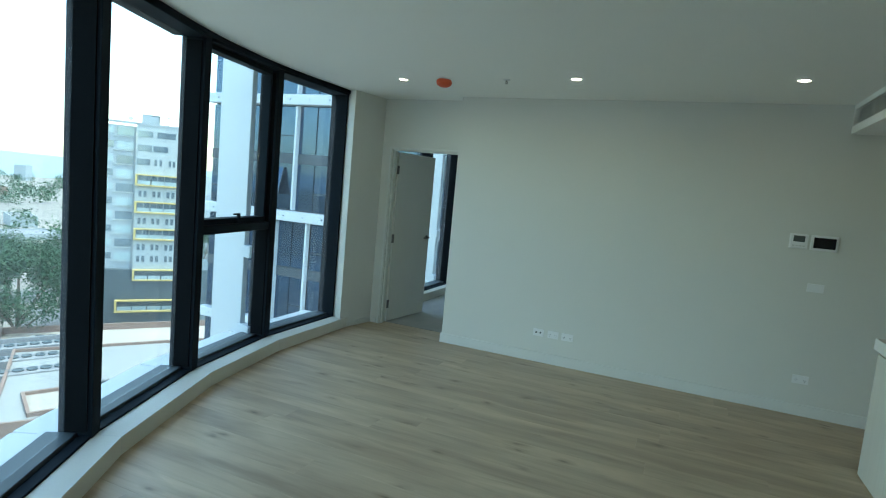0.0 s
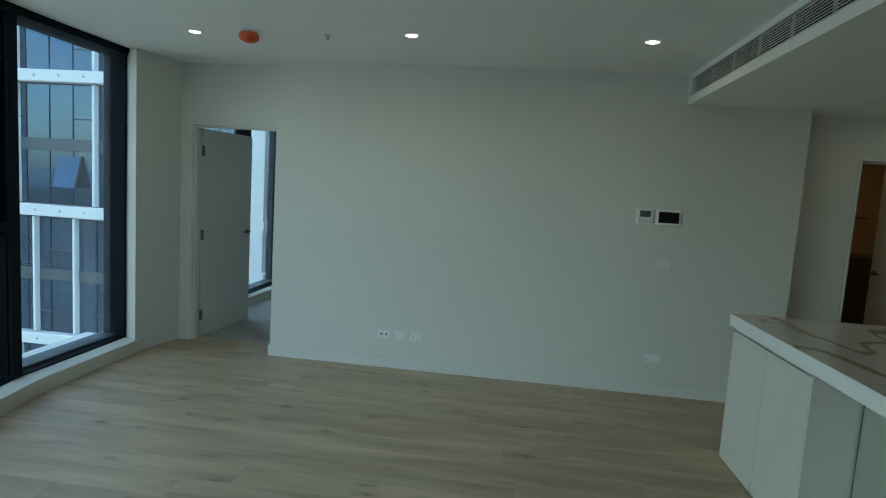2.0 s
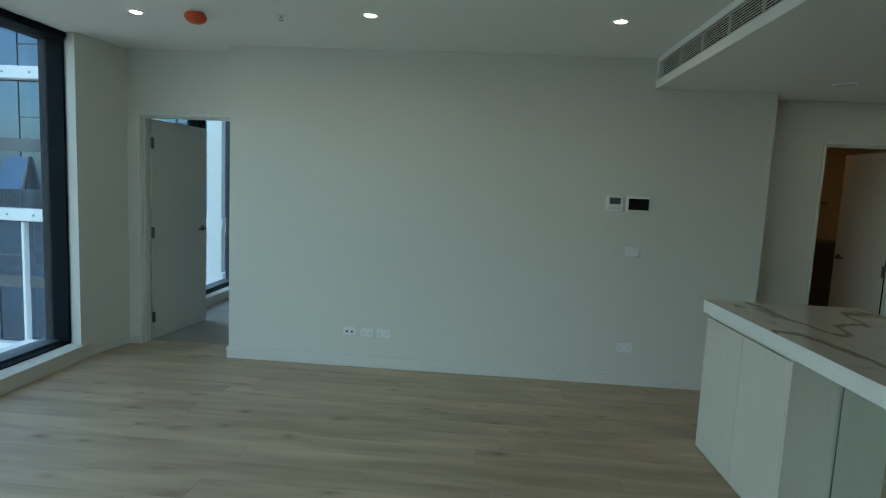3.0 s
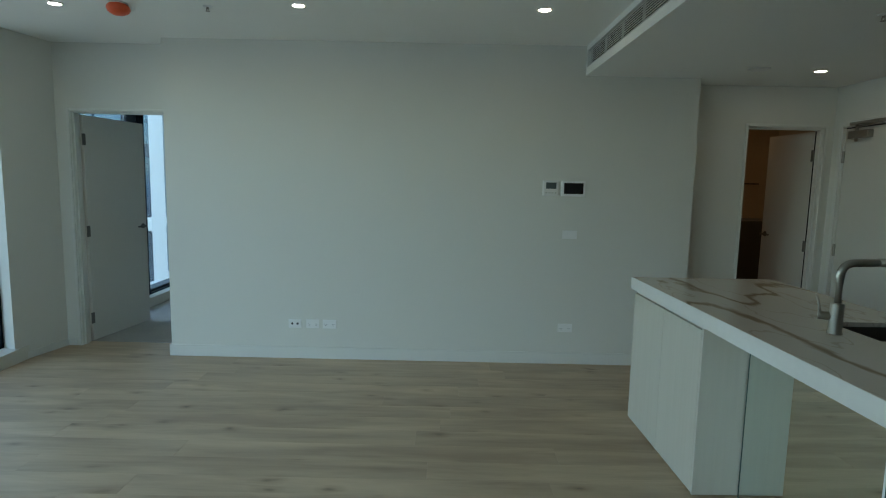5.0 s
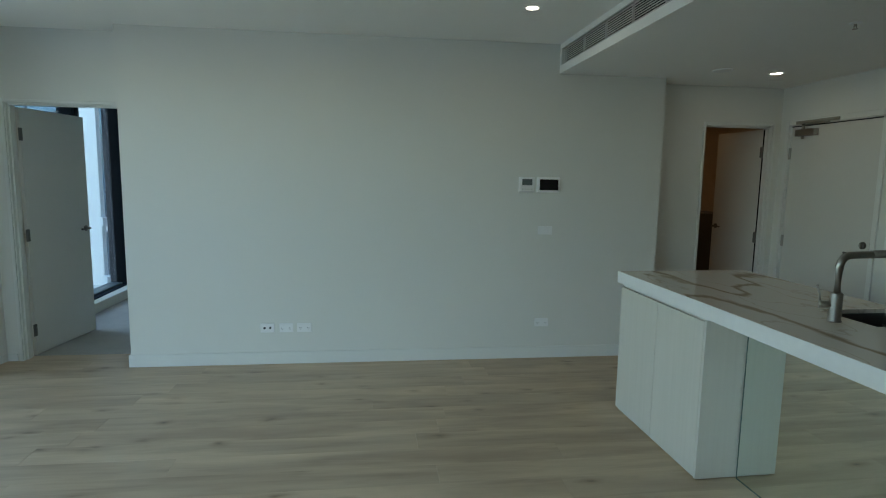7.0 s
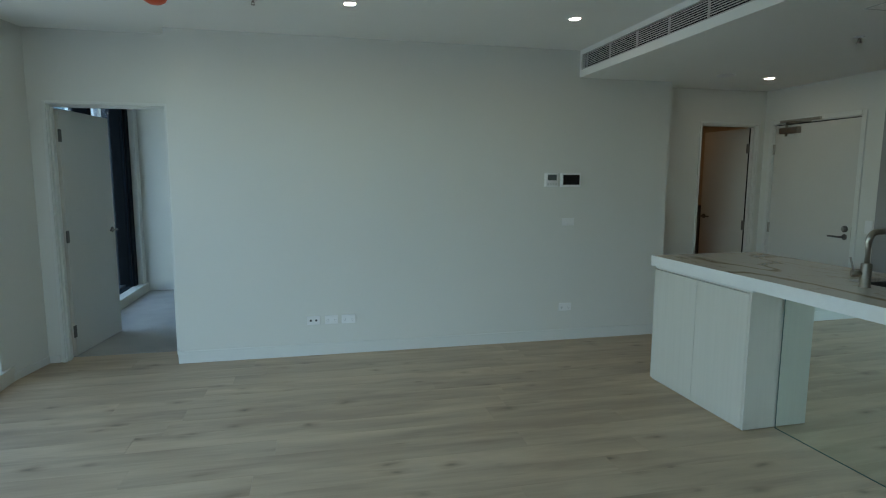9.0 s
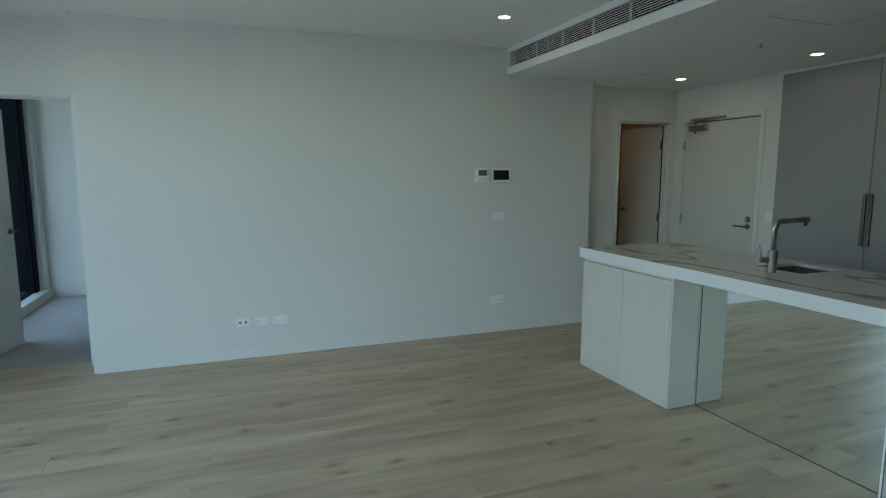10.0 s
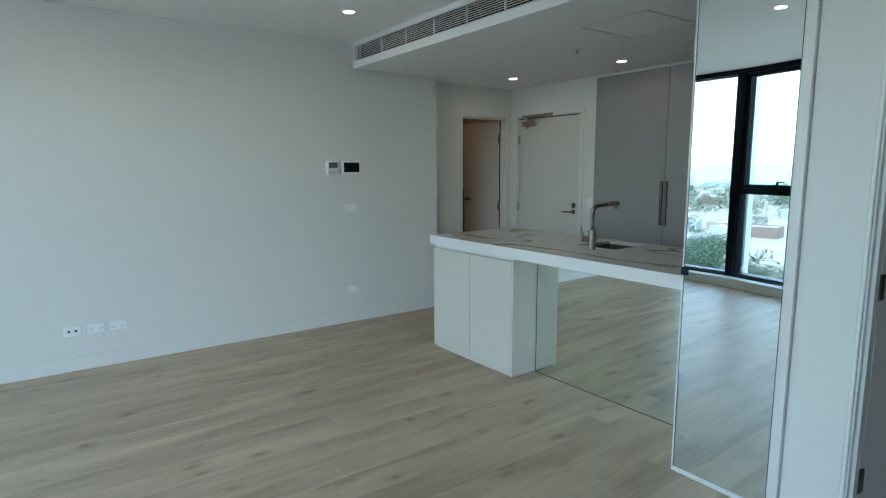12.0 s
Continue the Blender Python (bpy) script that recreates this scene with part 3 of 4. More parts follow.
# Black strips fill the gaps round the leaf, where only shade lies.
part("gap_shade", box(-0.004, 0.934, 0.001, 0.022, 2.0125, 2.0195), RUBBER_AND_GAP, d4)
part("gap_shade", box(0.9255, 0.9325, 0.001, 0.022, 0.0, 2.012), RUBBER_AND_GAP, d4)
part("gap_shade", box(-0.0045, -0.0005, 0.016, 0.022, 0.0, 2.012), RUBBER_AND_GAP, d4)
closer = part("door_closer", box(0.09, 0.31, -0.05, 0.0, 1.925, 1.985, 0.006, 2), SILVER, d4, "silver overhead door closer")
part("closer_track", box(0.09, 0.55, -0.045, -0.014, 2.03, 2.055, 0.003, 1), SILVER, closer)
part("closer_spindle", lathe([(0.012, 1.9), (0.012, 2.03)], 12, m=pose(0.16, -0.028, 0)), SILVER, closer)
part("closer_arm", tube([(0.16, -0.03, 2.018), (0.44, -0.03, 2.026)], 0.008, 8), SILVER, closer)

# bathroom behind the half-open door
TILE = surface("bath_tile", (0.5, 0.42, 0.32), 0.4, vary=0.06, fine=30, broad=1.5)
DARKCAB = surface("dark_cabinet", (0.09, 0.09, 0.09), 0.5, vary=0.06)
solid("floor_bathroom", box(4.3, 7.0, 0.41, 2.6, -0.1, 0.004), TILE, "beige tiled bathroom floor", "floor")
bm = bmesh.new()
bx(bm, 4.2, 7.0, 2.5, 2.6, 0, LOW), bx(bm, 6.4, 6.5, 0.41, 2.5, 0, LOW), bx(bm, 4.2, 4.305, 0.412, 2.5, 0, LOW), bx(bm, 5.74, 6.4, 0.33, 0.41, 0, LOW)
solid("wall_bathroom", bm, TILE, "beige bathroom walls", "wall")
solid("ceiling_bathroom", box(4.2, 7.0, 0.42, 2.6, LOW, LOW + 0.1), CEIL, "white bathroom ceiling", "ceiling")
cab = thing("laundry_cabinet", (5.95, 2.2, 0), "dark grey low cabinet in the bathroom", "cabinet")
part("body", box(-0.35, 0.35, -0.28, 0.3, 0.0, 1.13, 0.004, 1), DARKCAB, cab)
part("door", box(-0.345, 0.345, -0.302, -0.281, 0.05, 1.125, 0.003, 1), DARKCAB, cab)
rail = thing("towel_rail", (5.85, 2.46, 1.56), "slim metal towel rail on the bathroom wall", "towel rail")
part("bar", tube([(-0.3, -0.06, 0), (0.3, -0.06, 0)], 0.01, 10), DARKSTEEL, rail)
for x in (-0.27, 0.27):
    part("post", lathe([(0.012, 0), (0.012, 0.06)], 10, m=pose(x, 0.03, 0, 90, 0, 0)), DARKSTEEL, rail)


# ---- ceiling fittings ----
def downlight(x, y, z, glow):
    d = thing("downlight", (x, y, z), "small round white recessed downlight, switched on", "ceiling light", "downlights")
    ring = bmesh.new()
    lathe([(0.05, 0.0), (0.05, -0.004), (0.044, -0.006), (0.036, -0.004), (0.036, 0.0)], 28, ring)
    part("trim_ring", ring, PLASTIC, d)
    part("lens", lathe([(0.0355, -0.006), (0.03, -0.0075), (0.0, -0.008)], 28), glow, d, "glowing warm-white lens")


for x, y in ((-0.25, -0.86), (1.335, -0.92), (2.89, -0.93), (1.3, -2.84)):
    downlight(x, y, H, GLOW)
for x, y in ((5.01, -0.38), (5.12, -1.63)):
    downlight(x, y, LOW, GLOW)
downlight(5.35, 1.5, LOW, GLOWARM)


def sprinkler(x, y, z):
    s = thing("sprinkler", (x, y, z), "small white and chrome fire sprinkler head", "sprinkler", "sprinklers")
    part("escutcheon", lathe([(0.03, 0), (0.028, -0.006), (0.012, -0.008)], 20), PLASTIC, s)
    part("stem", lathe([(0.008, -0.006), (0.007, -0.016), (0.005, -0.019)], 12), SILVER, s)
    part("frame_arm", box(0.006, 0.009, -0.002, 0.002, -0.032, -0.014), SILVER, s)
    part("frame_arm", box(-0.009, -0.006, -0.002, 0.002, -0.032, -0.014), SILVER, s)
    part("deflector", lathe([(0.003, -0.031), (0.014, -0.032), (0.014, -0.034)], 12), SILVER, s)


sprinkler(0.735, -0.86, H)
sprinkler(4.42, -1.75, LOW)
sm = thing("smoke_detector", (0.17, -0.88, H), "smoke detector under a bright orange dust cover", "smoke detector")
part("base", lathe([(0.056, 0), (0.056, -0.012), (0.05, -0.016)], 28), PLASTIC, sm)
bm = lathe([(0.058, -0.008), (0.066, -0.02), (0.07, -0.035), (0.062, -0.055), (0.035, -0.07), (0.0, -0.074)], 26)
for v in bm.verts:
    k = 1 + 0.09 * noise.noise(v.co * 30)
    v.co.x, v.co.y = v.co.x * k, v.co.y * k
part("dust_cover", bm, ORANGE, sm, "bright orange plastic dust cover")
sp = thing("ceiling_speaker", (4.545, -0.41, LOW), "flush round white ceiling disc", "ceiling disc")
part("disc", lathe([(0.075, 0), (0.075, -0.006), (0.068, -0.009), (0.0, -0.009)], 32), PLASTIC, sp)
hatch = thing("access_hatch", (4.16, -2.49, LOW), "flush white access panel in the kitchen ceiling", "access panel")
for a in ((-0.27, 0.27, -0.25, -0.244), (-0.27, 0.27, 0.244, 0.25), (-0.27, -0.264, -0.244, 0.244), (0.264, 0.27, -0.244, 0.244)):
    part("edge_bead", box(*a, -0.003, 0.0), GRILLE, hatch)
part("panel", box(-0.258, 0.258, -0.238, 0.238, -0.002, 0.0), CEIL, hatch)

vent = thing("linear_grille", (3.39, -1.67, 2.495), "long white linear air grille with dark gaps", "air vent")
# Near-black sheet stands in for the unlit duct behind the slats.
part("shade_backing", box(0.03, 0.045, -1.628, 1.628, -0.064, 0.064), VOID, vent)
for z0, z1 in ((-0.065, -0.058), (0.058, 0.065)):
    part("frame_rail", box(-0.003, 0.0125, -1.629, 1.629, z0, z1), GRILLE, vent)
for k in range(7):
    z = -0.0435 + k * 0.0145
    part("slat", box(-0.002, 0.003, -1.625, 1.625, -0.0021, 0.0021, m=pose(0.001, 0, z)), TRIM, vent)
for k in range(9):
    part("rib", box(0.005, 0.02, -1.56 + k * 0.39 - 0.003, -1.56 + k * 0.39 + 0.003, -0.058, 0.058), GRILLE, vent)


# ---- plates on the long wall ----
def plate(name, x0, x1, z0, z1, label, category, group=""):
    t = thing(name, ((x0 + x1) / 2, 0, (z0 + z1) / 2), label, category, group)
    w, h = (x1 - x0) / 2, (z1 - z0) / 2
    part("faceplate", box(-w, w, -0.009, -0.0002, -h, h, 0.003, 2), PLASTIC, t)
    return t, w, h


def power_point(x0, x1, z0, z1):
    t, w, h = plate("power_point", x0, x1, z0, z1, "white double power outlet on the wall", "power outlet", "wall outlets")
    for s in (-0.55, 0.55):
        part("rocker", box(s * w - 0.008, s * w + 0.008, -0.0125, -0.009, h * 0.35, h * 0.75, 0.001, 1), PLASTIC, t)
        for dx, a in ((-0.007, 30), (0.007, -30)):
            part("slot", box(-0.0012, 0.0012, -0.0096, -0.009, -0.004, 0.004, m=pose(s * w + dx, 0, -0.002, 0, a, 0)), SLOTM, t)
        part("slot", box(s * w - 0.0012, s * w + 0.0012, -0.0096, -0.009, -0.018, -0.01), SLOTM, t)


t, w, h = plate("antenna_outlet", 0.993, 1.103, 0.262, 0.337, "white wall plate with two dark round sockets", "data outlet", "wall outlets")
for x in (-0.022, 0.022):
    part("socket", lathe([(0.009, 0.0), (0.009, 0.004), (0.006, 0.006)], 14, m=pose(x, -0.009, 0.0, 90, 0, 0)), SLOTM, t, "dark round socket")
power_point(1.142, 1.25, 0.262, 0.337)
power_point(1.28, 1.395, 0.262, 0.337)
power_point(3.255, 3.375, 0.274, 0.346)
t, w, h = plate("light_switch", 3.258, 3.378, 1.062, 1.132, "white rocker light switch plate on the wall", "light switch")
for x in (-0.03, 0.0, 0.03):
    part("rocker", box(x - 0.011, x + 0.011, -0.0125, -0.009, -0.016, 0.016, 0.0015, 1), PLASTIC, t)
t, w, h = plate("thermostat", 3.08, 3.214, 1.412, 1.536, "white wall thermostat with a small grey display", "thermostat")
part("housing", box(-w + 0.006, w - 0.006, -0.022, -0.009, -h + 0.005, h - 0.005, 0.004, 2), PLASTIC, t)
part("display", box(-0.042, 0.042, -0.0235, -0.0222, -0.004, 0.046), LCD, t, "grey liquid crystal display")
for k in range(4):
    part("button", box(-0.045 + k * 0.025, -0.03 + k * 0.025, -0.0245, -0.0222, -0.042, -0.032, 0.001, 1), GRILLE, t)
t, w, h = plate("video_intercom", 3.232, 3.428, 1.411, 1.537, "white video intercom with a black screen", "intercom")
part("housing", box(-w + 0.003, w - 0.003, -0.026, -0.009, -h + 0.003, h - 0.003, 0.005, 2), PLASTIC, t)
part("screen", box(-0.078, 0.078, -0.0275, -0.0262, -0.043, 0.045), SCREEN, t, "blank black screen")

# ---- kitchen ----
isl = thing("island_cabinet", (3.515, -1.09, 0), "pale veneer island cabinet with two plain doors", "cabinet")
part("kick", box(0.012, 0.85, -0.90, -0.012, 0.0, 0.03), VENEER, isl)
part("body", box(0.021, 0.868, -0.912, 0.0, 0.028, 0.838), VENEER, isl)
for a, b in ((-0.914, -0.4625), (-0.4595, -0.0)):
    part("door", box(0.0, 0.019, a, b, 0.012, 0.83, 0.0015, 1), VENEER, isl)
part("end_panel", box(0.0, 0.868, -0.916 - 0.018, -0.916, 0.006, 0.838, 0.001, 1), VENEER, isl)
part("finger_rail", box(0.01, 0.03, -0.93, 0.0, 0.8385, 0.8545), GRILLE, isl, "slim grey finger-pull rail")
sinkunit = thing("sink_cabinet", (3.76, -2.03, 0), "pale veneer kitchen cabinet carrying the island top", "cabinet")
part("body", box(0.0, 0.62, -1.345, 0.0, 0.0, 0.66), VENEER, sinkunit)
part("side_rail", box(0.0, 0.08, -1.345, 0.0, 0.661, 0.855), VENEER, sinkunit)
part("side_rail", box(0.56, 0.62, -1.345, 0.0, 0.661, 0.855), VENEER, sinkunit)
mir = thing("island_mirror", (3.742, -2.03, 0), "tall mirror panel lining the back of the island", "mirror")
part("glass", box(0.0, 0.006, -1.345, 0.0, 0.006, 0.8545), MIRROR, mir)
part("edge_strip", box(-0.002, 0.008, -1.345, 0.0, 0.0, 0.005), GREENEDGE, mir)
part("edge_strip", box(-0.0015, 0.008, -0.004, 0.0, 0.005, 0.8545), GREENEDGE, mir)

SX0, SX1, SY0, SY1 = 3.97, 4.32, -2.51, -2.2
top = thing("island_worktop", (0, 0, 0), "thick white stone island top with brown-grey veins", "worktop")
bm = bmesh.new()
X0, X1, Y0, Y1, Z0, Z1 = 3.497, 4.4, -3.378, -1.068, 0.91, 0.93
bx(bm, X0, SX0, Y0, Y1, Z0, Z1), bx(bm, SX1, X1, Y0, Y1, Z0, Z1), bx(bm, SX0, SX1, Y0, SY0, Z0, Z1), bx(bm, SX0, SX1, SY1, Y1, Z0, Z1)
bmesh.ops.remove_doubles(bm, verts=bm.verts[:], dist=0.0001)
inside = [f for f in bm.faces if sum(1 for g in bm.faces if (g.calc_center_median() - f.calc_center_median()).length < 1e-4) > 1]
bmesh.ops.delete(bm, geom=inside, context="FACES")
part("slab", bm, STONE, top)
part("front_edge", box(X0 - 0.0025, X0 - 0.0003, Y0, Y1 + 0.0025, 0.856, Z1 - 0.001), STONEDGE, top, "plain white mitred edge")
part("end_edge", box(X0, X1, Y1 + 0.0003, Y1 + 0.0025, 0.856, Z1 - 0.001), STONEDGE, top)
part("apron", box(X0, X0 + 0.018, Y0, Y1, 0.856, 0.9095), STONEDGE, top)
part("soffit", box(X0 + 0.0185, 3.9, Y0, Y1, 0.8565, 0.9095), STONEDGE, top)
sink = thing("kitchen_sink", (0, 0, 0), "undermounted stainless steel rectangular sink bowl", "sink")
bm = bmesh.new()
bx(bm, SX0 - 0.02, SX0, SY0 - 0.02, SY1 + 0.02, 0.72, 0.909), bx(bm, SX1, SX1 + 0.02, SY0 - 0.02, SY1 + 0.02, 0.72, 0.909)
bx(bm, SX0, SX1, SY0 - 0.02, SY0, 0.72, 0.909), bx(bm, SX0, SX1, SY1, SY1 + 0.02, 0.72, 0.909), bx(bm, SX0, SX1, SY0, SY1, 0.71, 0.7205)
part("bowl", bm, SINKM, sink)
part("drain", lathe([(0.045, 0.721), (0.04, 0.724), (0.0, 0.722)], 20, m=pose((SX0 + SX1) / 2, (SY0 + SY1) / 2, 0)), DARKSTEEL, sink)
tap = thing("kitchen_tap", (3.865, -2.40, 0.93), "brushed steel gooseneck mixer tap beside the sink", "tap")
part("body", lathe([(0.029, 0), (0.029, 0.004), (0.0255, 0.008), (0.0255, 0.122), (0.022, 0.127)], 24), SILVER, tap)
arc = [(0, 0, 0.1), (0, 0, 0.24)] + [(0.05 - 0.05 * math.cos(a), 0, 0.24 + 0.05 * math.sin(a)) for a in [math.pi / 2 * k / 6 for k in range(1, 7)]] + [(0.16, 0, 0.293)]
part("spout", tube(arc, 0.016, 16), SILVER, tap)
part("spray_head", tube([(0.15, 0, 0.293), (0.24, 0, 0.296), (0.262, 0, 0.294)], 0.0175, 16), SILVER, tap, "pull-out spray head")
part("nozzle", lathe([(0.011, -0.03), (0.012, 0.0)], 14, m=pose(0.245, 0, 0.288)), DARKSTEEL, tap)
cart = part("cartridge", tube([(0, 0.0, 0.07), (-0.046, 0.032, 0.07), (-0.052, 0.036, 0.07)], 0.018, 16), SILVER, tap)
part("lever", tube([(-0.046, 0.032, 0.08), (-0.05, 0.035, 0.11), (-0.06, 0.042, 0.155)], 0.005, 10), SILVER, cart)

# the island stands a little askew to the long wall
ASKEW = Matrix.Translation((3.5, -1.07, 0)) @ Matrix.Rotation(radians(1.0), 4, "Z") @ Matrix.Translation((-3.5, 1.07, 0))
for ob in (isl, sinkunit, mir, top, sink, tap):
    ob.matrix_basis = ASKEW @ ob.matrix_basis

# mirrored tower at the end of the island
tower = thing("mirror_tower", (3.345, -3.862, 0), "tall end panel faced with a framed full-height mirror", "mirror")
part("carcass", box(0.022, 0.6, 0.002, 0.482, 0.0, 2.595), TRIM, tower)
part("mirror_glass", box(-0.007, 0.006, -0.2000, 0.2315, 0.0235, 2.35, m=pose(0.0115, 0.242, 0, 0, 0, 0.7)), MIRROR, tower)
for a in ((0.0, 0.0215, 0.0, 0.040, 0.0, 2.365), (0.0, 0.0215, 0.475, 0.484, 0.0, 2.365), (0.0, 0.0215, 0.040, 0.475, 0.0, 0.022), (0.0, 0.0215, 0.040, 0.475, 2.351, 2.365)):
    part("frame_bar", box(*a, 0.0015, 1), TRIM, tower)
# Dark strips draw the shaded gap between frame and mirror glass.
for a in ((0.0405, 0.0435), (0.4715, 0.4745)):
    part("edge_gap_shade", box(0.0, 0.004, *a, 0.0225, 2.3505), GREENEDGE, tower)
part("latch", box(-0.007, 0.002, 0.455, 0.486, 0.975, 1.012, 0.002, 1), BLACK, tower, "small black latch on the mirror edge")
part("top_panel", box(0.004, 0.0215, 0.0, 0.484, 2.366, 2.595), TRIM, tower)

# tall grey joinery
for k, (ya, yb, side) in enumerate(((-1.799, -0.99, -1), (-2.45, -1.803, 1), (-3.15, -2.454, -1), (-3.858, -3.154, 1))):
    u = thing("tall_cabinet", (5.582, (ya + yb) / 2, 0), "tall matt grey pantry cabinet with a slim upright pull", "cabinet", "tall grey cabinets")
    hw = (yb - ya) / 2
    part("body", box(0.021, 0.077, -hw, hw, 0.0, 2.345), GREYP, u)
    part("door", box(0.0, 0.019, -hw, hw, 0.06, 2.345, 0.0015, 1), GREYP, u)
    if k < 2:
        s = -hw + 0.008 if side < 0 else hw - 0.034
        part("pull", box(-0.022, 0.0, s, s + 0.026, 0.93, 1.335, 0.004, 2), BRONZE, u, "dark bronze upright pull")
solid("trim", box(5.576, 5.66, -3.86, -0.988, 2.3455, 2.3695), TRIM, "white filler strip above the tall grey cabinets", "trim")
sw = thing("entry_switch", (5.5998, -0.935, 1.09), "white switch plate beside the entry door", "light switch")
part("faceplate", box(-0.009, 0.0, -0.035, 0.035, -0.055, 0.055, 0.003, 1), PLASTIC, sw)


# ---- outdoors ----
GROUND_Z = -36.0
ASPHALT = surface("asphalt_city", (0.23, 0.215, 0.19), 0.9, vary=0.35, fine=0.6, broad=0.03, bump=0)
WHITEROOF = surface("white_roof_sheet", (0.23, 0.24, 0.235), 0.6, vary=0.12, fine=1.5, broad=0.12, bump=0)
BEIGEROOF = surface("beige_roof", (0.33, 0.3, 0.26), 0.8, vary=0.15, fine=1.2, broad=0.1, bump=0)
GREYROOF = surface("grey_roof", (0.19, 0.2, 0.21), 0.75, vary=0.15, fine=1.0, broad=0.1, bump=0)
BRICK = surface("red_brick_wall", (0.2, 0.135, 0.11), 0.85, vary=0.15, fine=3, broad=0.3, bump=0)
RENDERW = surface("white_render_wall", (0.36, 0.4, 0.41), 0.8, vary=0.08, fine=0.8, broad=0.1, bump=0)
RENDERG = surface("grey_render_wall", (0.31, 0.35, 0.37), 0.8, vary=0.08, fine=0.8, broad=0.1, bump=0)
CHARCOAL = surface("charcoal_cladding", (0.055, 0.08, 0.095), 0.6, vary=0.1, fine=1, broad=0.2, bump=0)
DARKRED = surface("dark_red_cladding", (0.21, 0.1, 0.1), 0.7, vary=0.1, fine=1, broad=0.2, bump=0)
# Yellow is muted, with some distance haze put into the colour.
YELLOW = surface("yellow_surround", (0.5, 0.39, 0.14), 0.55, vary=0.05, fine=2, broad=0.4, bump=0)
FARGLASS = surface("far_window_glass", (0.2, 0.27, 0.32), 0.12, metal=0.5, vary=0.25, fine=1.5, broad=0.5, bump=0)
BALGLASS = surface("balcony_glass", (0.35, 0.44, 0.46), 0.15, vary=0.1, fine=1, broad=0.3, bump=0)
TOWERGLASS = surface("blue_tower_glass", (0.04, 0.08, 0.135), 0.06, metal=0.75, vary=0.14, fine=0.5, broad=0.15, bump=0)
SPANDREL = surface("dark_spandrel", (0.035, 0.05, 0.065), 0.5, vary=0.1, fine=2, broad=0.5, bump=0)
LEAF = surface("tree_leaves", (0.04, 0.085, 0.048), 0.95, vary=0.35, fine=0.9, broad=0.25, bump=0)
LEAF.node_tree.nodes["Principled BSDF"].inputs["Specular IOR Level"].default_value = 0.1
BARK = surface("tree_bark", (0.09, 0.07, 0.05), 0.9, vary=0.2, fine=6, broad=1, bump=0)
EYE = (2.25, -5.45)


def out_pose(az, dist, z=GROUND_Z, turn=0.0):
    """A pose outdoors, by compass angle from north and distance from the room; local x to the right of that line, y away."""
    a = radians(az)
    return pose(EYE[0] + dist * math.sin(a), EYE[1] + dist * math.cos(a), z, 0, 0, -az + turn)


bm = bmesh.new()
ring = [bm.verts.new((4000 * math.cos(k * math.pi / 24), 4000 * math.sin(k * math.pi / 24), GROUND_Z)) for k in range(48)]
bm.faces.new(ring)
solid("ground", bm, ASPHALT, "grey streets and yards of the city below", "ground")

# neighbouring glass tower
T_Y, T_X0, T_X1 = 19.4, -23.3, -8.0
tw = thing("glass_tower", (0, T_Y, 0), "blue glass apartment tower with white bands and an open awning window", "building")
part("core", box(T_X0 + 0.05, T_X1, 0.12, 12, GROUND_Z, 24), SPANDREL, tw)
BAND0, BAND = -0.55, 6.15
pane_m = {}
for s in range(-3, 4):
    zb = BAND0 + s * BAND
    part("band", box(T_X0 - 0.15, T_X1, -0.42, 0.12, zb - 0.27, zb + 0.27, 0.03, 1), FINM, tw, "white metal floor band")
    for k in range(10):
        part("vent_hole", lathe([(0.05, 0), (0.05, 0.02)], 8, m=pose(T_X0 + 0.7 + k * 1.24, -0.415, zb, 90, 0, 0)), SPANDREL, tw)
    part("spandrel", box(T_X0, T_X1, -0.02, 0.12, zb + BAND / 2 - 0.27, zb + BAND / 2 + 0.27), SPANDREL, tw, "dark spandrel strip")
    shift = (1.0, 1.0, 1.9)[s % 3]
    step = 2.08 if s % 3 == 2 else 4.0
    x = -22.28 + shift
    while x < T_X1:
        part("vertical_fin", box(x - 0.06, x + 0.06, -0.3, 0.12, zb + 0.32, zb + BAND - 0.32, 0.02, 1), FINM, tw, "white upright fin")
        x += step
    for half in (0, 1):
        za, zc = (zb + 0.34, zb + BAND / 2 - 0.28) if half == 0 else (zb + BAND / 2 + 0.28, zb + BAND - 0.34)
        for k in range(13):
            xa = T_X0 + 0.03 + k * 1.2
            key = round(zc - za, 3)
            if key not in pane_m:
                pane_m[key] = mesh_of("pane", box(0, 1.12, 0.0, 0.1, 0, zc - za, 0.0), TOWERGLASS)
            ob = new("pane", pane_m[key])
            ob.parent, ob.location = tw, (xa, 0.0, za)
            ob.rotation_euler = (radians(random.uniform(-0.35, 0.35)), 0, radians(random.uniform(-0.35, 0.35)))
            if k % 3 == (s + half) % 3:
                part("pane_bar", box(xa, xa + 1.15, -0.03, 0.0, za + 0.9, za + 0.97), SPANDREL, tw)
AW_X, AW_Z = -18.05, -0.05
aw = part("awning_window", box(0, 1.12, -0.05, 0.0, -1.5, 0, m=pose(AW_X - 1.12, -0.04, 2.0, -17, 0, 0)), TOWERGLASS, tw, "open awning window pane")
part("awning_frame", box(-0.03, 0.02, -0.07, 0.0, -1.52, 0.02, m=pose(AW_X, -0.04, 2.0, -17, 0, 0)), SPANDREL, aw)

# tall apartment block with yellow window surrounds
ab = thing("apartment_block", out_pose(-52.0, 140, 0.0), "pale apartment block with yellow framed windows and a charcoal base", "building")
part("main_wall", box(0, 8.2, 0, 16, -22, 9.4), RENDERW, ab)
